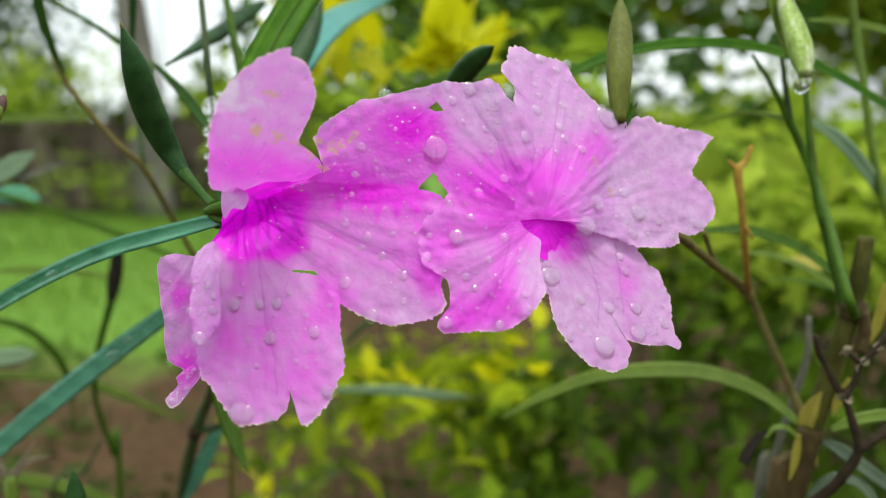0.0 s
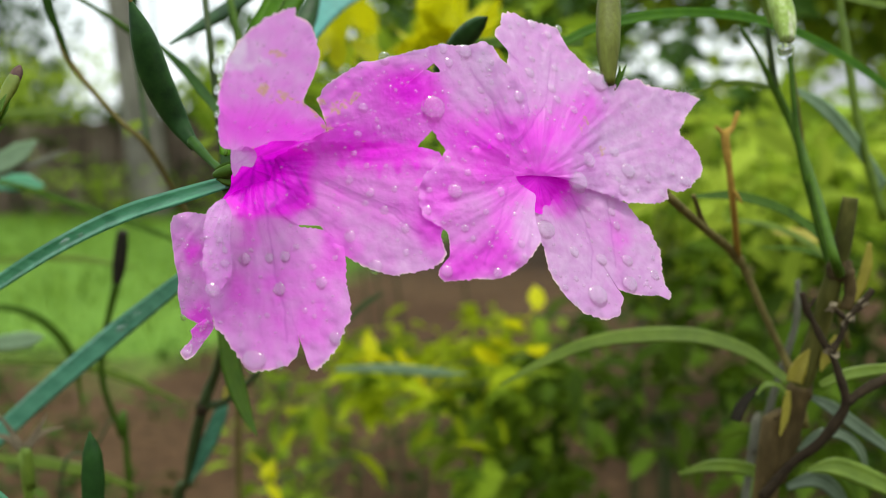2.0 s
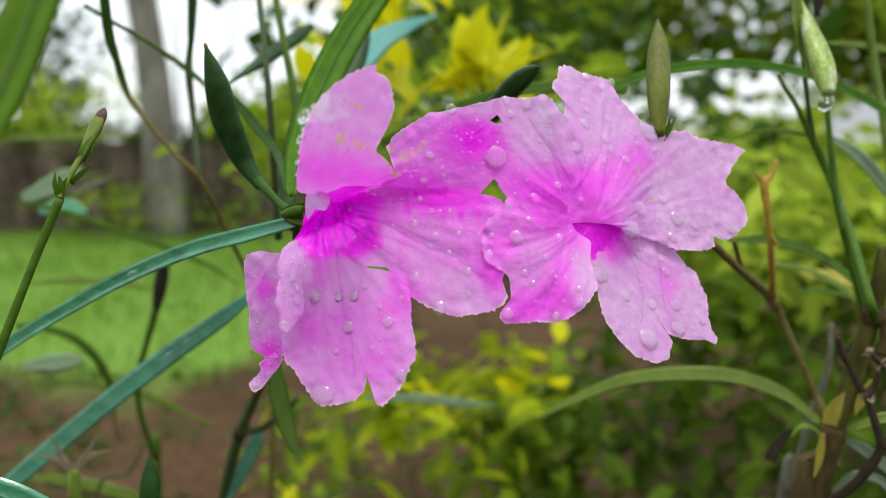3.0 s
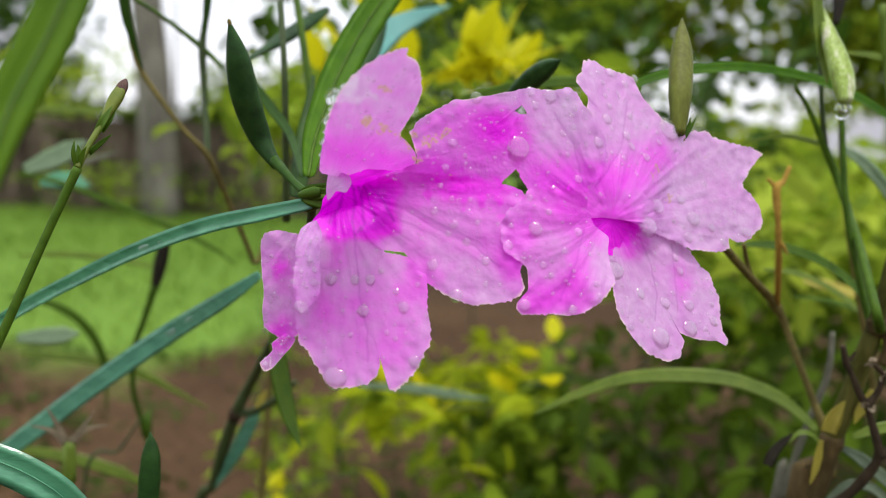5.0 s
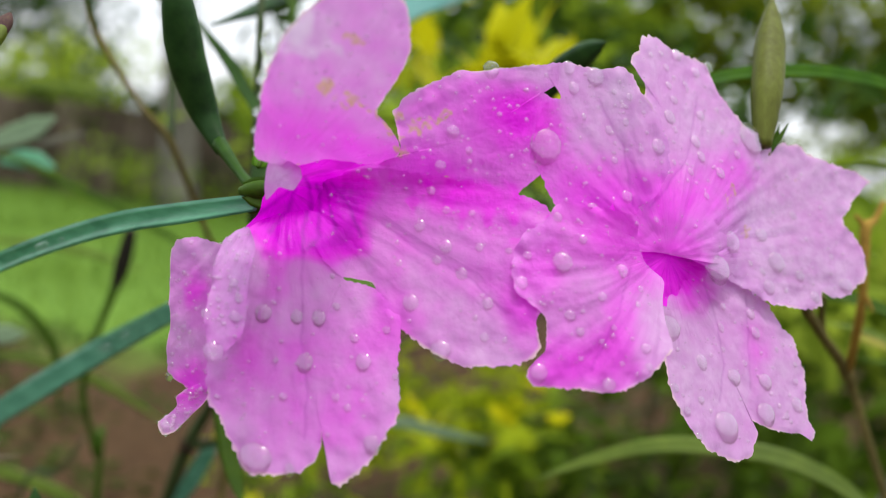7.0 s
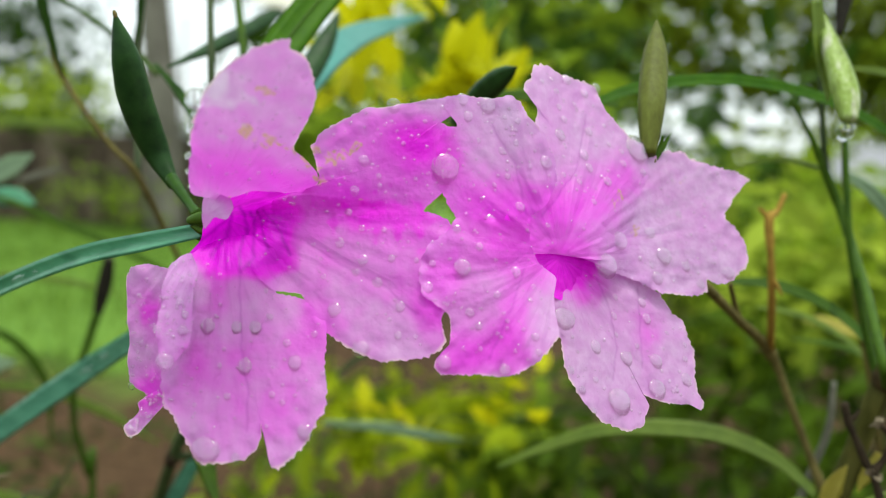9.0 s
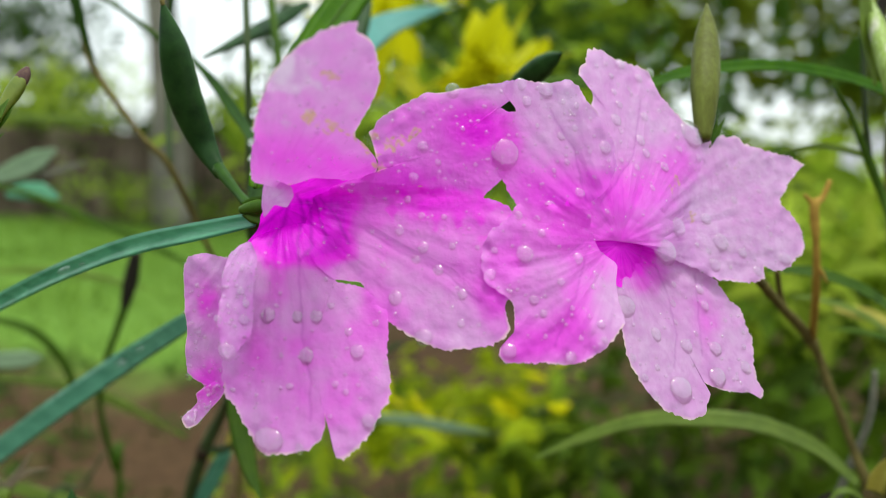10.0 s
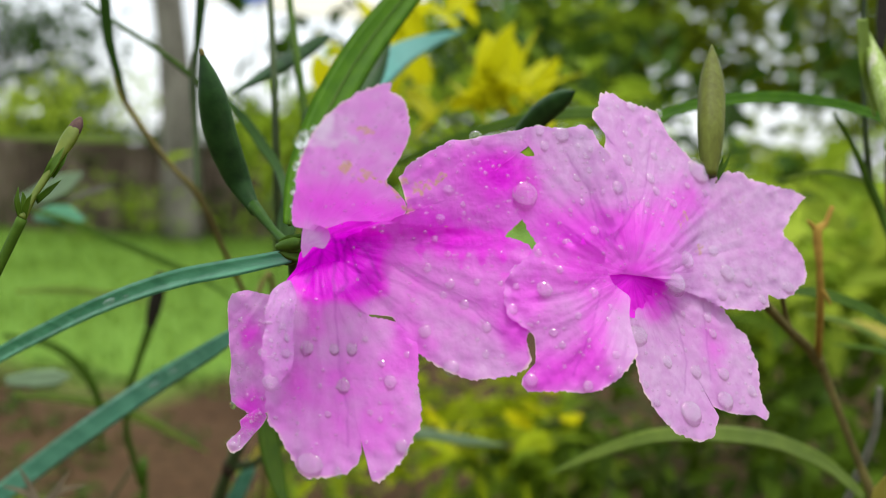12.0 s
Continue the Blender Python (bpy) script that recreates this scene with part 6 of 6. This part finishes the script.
shrub("hedge", (0.28, 1.4, 0.5), (1.9, 2.4, 0.78), 46, 12, (0.06, 0.05, 0.05), 0.075, GREEN, "dark green plants in the hedge", 30, 0.5, 5)
shrub("hedge", (0.28, 1.2, 0.55), (1.9, 2.2, 0.80), 60, 8, (0.05, 0.05, 0.035), 0.095, SPROUT, "bright young growth on the hedge", 32, 0.5, 5)
shrub("green_shrub", (-0.25, 1.0, 0.75), (0.38, 1.8, 1.02), 75, 10, (0.05, 0.05, 0.04), 0.05, GREEN, "tall green shrub behind the golden leaves", 27, 0.5, 3)


def tree(name, foot, height, girth, low, high, count, per, spread, size, mat, label, seed, lean=(0, 0)):
    rng = np.random.default_rng(seed)
    root = tagged(empty(name, foot), label, "tree", "garden trees")
    top = Vector((foot[0] + lean[0], foot[1] + lean[1], height))
    trunk = tube("trunk", [Vector(foot) - Vector((0, 0, 0.05)), Vector(foot).lerp(top, 0.35) + Vector((0.03, 0, 0)), Vector(foot).lerp(top, 0.7) - Vector((0.04, 0, 0)), top], [girth * 1.25, girth, girth * 0.85, girth * 0.5], BARK, root, n=24, sides=12, lumps=0.12, seed=seed)
    places = clumps(rng, low, high, count, per, spread)
    for k in range(7):
        q = Vector(places[rng.integers(len(places))])
        s = Vector(foot).lerp(top, rng.uniform(0.5, 0.95))
        tube("limb", [s, s.lerp(q, 0.5) + Vector((0, 0, 0.12 * (q - s).length)), q], [girth * 0.45, girth * 0.25, girth * 0.06], BARK, trunk, n=12, sides=7)
    leaf_cloud("crown", places, size * rng.uniform(0.6, 1.3, len(places)), mat, root, seed + 1, 0.5)
    return root


tree("tree", (-2.75, 8.0, 0.0), 4.6, 0.15, (-4.5, 6.5, 3.6), (-0.8, 10.0, 5.5), 90, 22, (0.3, 0.3, 0.2), 0.14, CANOPY, "tree with a smooth pale grey trunk", 31, (-0.45, 0.2))
boughs = tree("tree", (3.6, 6.2, 0.0), 3.4, 0.10, (-0.1, 4.8, 1.42), (5.0, 5.8, 2.1), 160, 34, (0.24, 0.2, 0.09), 0.13, CANOPY, "dark leafy tree with low hanging boughs", 33)
for n, (low, high, many) in enumerate((((-0.3, 4.6, 1.18), (0.9, 5.4, 1.6), 60), ((2.25, 4.8, 1.2), (3.6, 5.6, 1.6), 60))):
    hang_rng = np.random.default_rng(81 + n)
    spots = clumps(hang_rng, low, high, many, 30, (0.2, 0.2, 0.07))
    leaf_cloud("bough", spots, 0.12 * hang_rng.uniform(0.6, 1.3, len(spots)), LIME, boughs, 83 + n, 0.5)
tree("tree", (-8.5, 14.5, 0.0), 3.4, 0.16, (-9.6, 13.0, 1.4), (-6.3, 15.0, 3.0), 95, 24, (0.3, 0.3, 0.22), 0.2, GREEN, "distant dark green tree", 35)
shrub("bush", (-6.4, 10.2, 0.7), (-4.3, 11.5, 1.75), 40, 14, (0.2, 0.2, 0.16), 0.16, SPROUT, "yellow-green bush beyond the wall", 37, 0.5)
shrub("bush", (-2.2, 8.8, 0.1), (-0.6, 9.8, 1.25), 60, 14, (0.16, 0.16, 0.14), 0.13, SPROUT, "yellow-green bush beside the lawn", 39, 0.5)
shrub("bush", (0.8, 9.5, 0.1), (7.0, 11.5, 1.02), 170, 16, (0.25, 0.25, 0.12), 0.16, SPROUT, "light green bush line beyond the garden", 41, 0.5)
shrub("bush", (4.0, 9.2, 0.2), (8.0, 10.4, 1.85), 240, 18, (0.25, 0.2, 0.12), 0.16, CANOPY, "dark bushes behind the pale board", 49, 0.5)
far_rng = np.random.default_rng(51)
ang = far_rng.uniform(-2.2, 2.2, 9000)
dist = far_rng.uniform(34, 46, 9000)
tall = np.abs(far_rng.normal(0, 1, 9000)) * (0.75 + 0.5 * np.sin(ang * 9) + 0.35 * np.sin(ang * 23))
tagged(leaf_cloud("far_woods", np.stack([np.sin(ang) * dist, np.cos(ang) * dist, np.maximum(tall, 0.1)], 1), far_rng.uniform(0.6, 1.4, 9000), CANOPY, None, 52, 0.7), "far line of trees round the garden", "woods", kind="stuff")


def wall():
    """A low weathered wall with an uneven dark top."""
    verts, faces = [], []
    n = 60
    for i in range(n + 1):
        x = -9.0 + 8.1 * i / n
        h = 0.88 + 0.05 * noise.noise(Vector((x * 1.2, 0, 0))) + 0.03 * noise.noise(Vector((x * 5, 3, 0)))
        for y, z in ((8.45, -0.02), (8.45 + 0.02 * noise.noise(Vector((x * 3, 1, 0))), h * 0.5), (8.43, h), (8.66, h + 0.02), (8.66, -0.02)):
            verts.append((x, y, z))
    for i in range(n):
        for j in range(4):
            a = i * 5 + j
            faces.append((a, a + 5, a + 6, a + 1))
    faces += [(0, 1, 2, 3, 4), tuple(n * 5 + k for k in (4, 3, 2, 1, 0))]
    return tagged(mesh_object("wall_back", verts, faces, FENCE, smooth=False), "low weathered brown garden wall", "wall", kind="structure")


wall()
shrub("bush", (-5.2, 8.0, 0.05), (-1.6, 8.3, 0.45), 26, 12, (0.16, 0.06, 0.12), 0.09, GREEN, "low green plants along the wall foot", 45, 0.5)
shrub("bush", (-4.6, 8.4, 0.8), (-1.4, 8.7, 1.05), 40, 18, (0.18, 0.08, 0.07), 0.12, MID, "green creeper over the wall top", 47, 0.5)
shrub("bush", (-2.75, 9.0, 0.5), (-1.2, 9.8, 1.35), 110, 26, (0.14, 0.14, 0.12), 0.16, LIME, "green bush rising behind the wall", 53, 0.5)
shrub("bush", (-3.6, 7.2, 0.05), (-1.5, 8.0, 0.55), 18, 14, (0.14, 0.1, 0.10), 0.10, LIME, "loose green plants before the wall", 55, 0.5)
shrub("weed_patch", (-0.24, 0.75, 0.40), (-0.10, 1.1, 0.53), 26, 8, (0.02, 0.03, 0.02), 0.024, LIME, "yellow-green weeds over brown soil", 57, 0.5, 2)
board = tagged(empty("white_board", (3.65, 8.0, 0.0)), "pale white board standing on two posts", "board")
bm = bmesh.new()
bmesh.ops.create_cube(bm, size=1, matrix=Matrix.Translation((0, 0, 1.0)) @ Matrix.Diagonal((0.52, 0.04, 0.36, 1)))
bmesh.ops.bevel(bm, geom=bm.edges[:], offset=0.008, segments=1, affect="EDGES")
me = bpy.data.meshes.new("panel")
bm.to_mesh(me)
bm.free()
me.materials.append(PLASTER)
panel = new("panel", me)
panel.parent = board
for dx in (-0.2, 0.2):
    tube("post", [(3.65 + dx, 8.03, -0.02), (3.65 + dx, 8.03, 0.5), (3.65 + dx, 8.03, 0.95)], [0.02, 0.02, 0.02], STEM_GREY, board, n=4)


def awning():
    """A cream cloth awning that sags to one side, with a blue emblem at its edge."""
    verts, faces = [], []
    for i in range(13):
        for j in range(9):
            u, v = i / 12, j / 8
            verts.append((-2.75 + 1.9 * u, 8.2 + 2.2 * v, 2.24 - 0.20 * u * u + 0.6 * v + 0.02 * math.sin(9 * u)))
    for i in range(12):
        for j in range(8):
            a = i * 9 + j
            faces.append((a, a + 9, a + 10, a + 1))
    root = tagged(empty("awning", (-1.8, 9.2, 0.0)), "cream cloth awning on thin poles", "awning")
    cloth = mesh_object("cloth", verts, faces, AWNING, root)
    md = cloth.modifiers.new("thick", "SOLIDIFY")
    md.thickness = 0.02
    ring = [(-2.15 + 0.13 * math.cos(a), 8.17 + 0.02 * math.sin(a), 2.30 + 0.06 * math.sin(a)) for a in (math.pi * k / 8 for k in range(16))]
    mesh_object("emblem", [*ring, *[(x, y + 0.01, z) for x, y, z in ring]], [tuple(range(16)), tuple(range(31, 15, -1)), *[(k, 16 + k, 16 + (k + 1) % 16, (k + 1) % 16) for k in range(16)]], BLUE, cloth, "blue oval emblem", False)
    for x, y in ((-2.7, 8.25), (-0.9, 8.25), (-2.7, 10.3), (-0.9, 10.3)):
        tube("pole", [(x, y, -0.02), (x, y, 1.2), (x, y, 2.05 + (0.5 if y > 9 else 0))], [0.015, 0.015, 0.015], STEM_GREY, root, n=4)


awning()


def lawn_grass(count, seed):
    rng = np.random.default_rng(seed)
    x, y = rng.uniform(-5.5, 1.5, count), rng.uniform(2.7, 8.3, count)
    kept = ((x < -0.55) | (y > 6.0)) & (rng.uniform(0, 1, count) < (y - 2.3) / 2.0)
    x, y, count = x[kept], y[kept], int(kept.sum())
    h, a = rng.uniform(0.03, 0.09, count), rng.uniform(0, np.pi, count)
    w = 0.008
    lean = rng.normal(0, 0.02, (count, 2))
    v = np.stack([np.stack([x - w * np.cos(a), y - w * np.sin(a), 0 * x - 0.02], 1), np.stack([x + w * np.cos(a), y + w * np.sin(a), 0 * x - 0.02], 1), np.stack([x + lean[:, 0], y + lean[:, 1], h], 1)], 1).reshape(-1, 3)
    ob = mesh_object("lawn_grass", [tuple(q) for q in v], [(3 * k, 3 * k + 1, 3 * k + 2) for k in range(count)], GRASS, smooth=False)
    return tagged(ob, "short green lawn grass", "grass", kind="stuff")


lawn_grass(16000, 61)


def weeds(count, seed):
    """Low weeds and litter over the bare soil."""
    rng = np.random.default_rng(seed)
    spots = clumps(rng, (-1.8, 0.9, 0.0), (1.2, 3.0, 0.03), count, 9, (0.06, 0.06, 0.015))
    spots[:, 2] = np.abs(spots[:, 2])
    return tagged(leaf_cloud("weeds", spots, 0.045 * rng.uniform(0.5, 1.3, len(spots)), GREEN, None, seed + 1, 0.5, 0.0), "low green weeds scattered over brown soil", "weeds", kind="stuff")


weeds(170, 71)
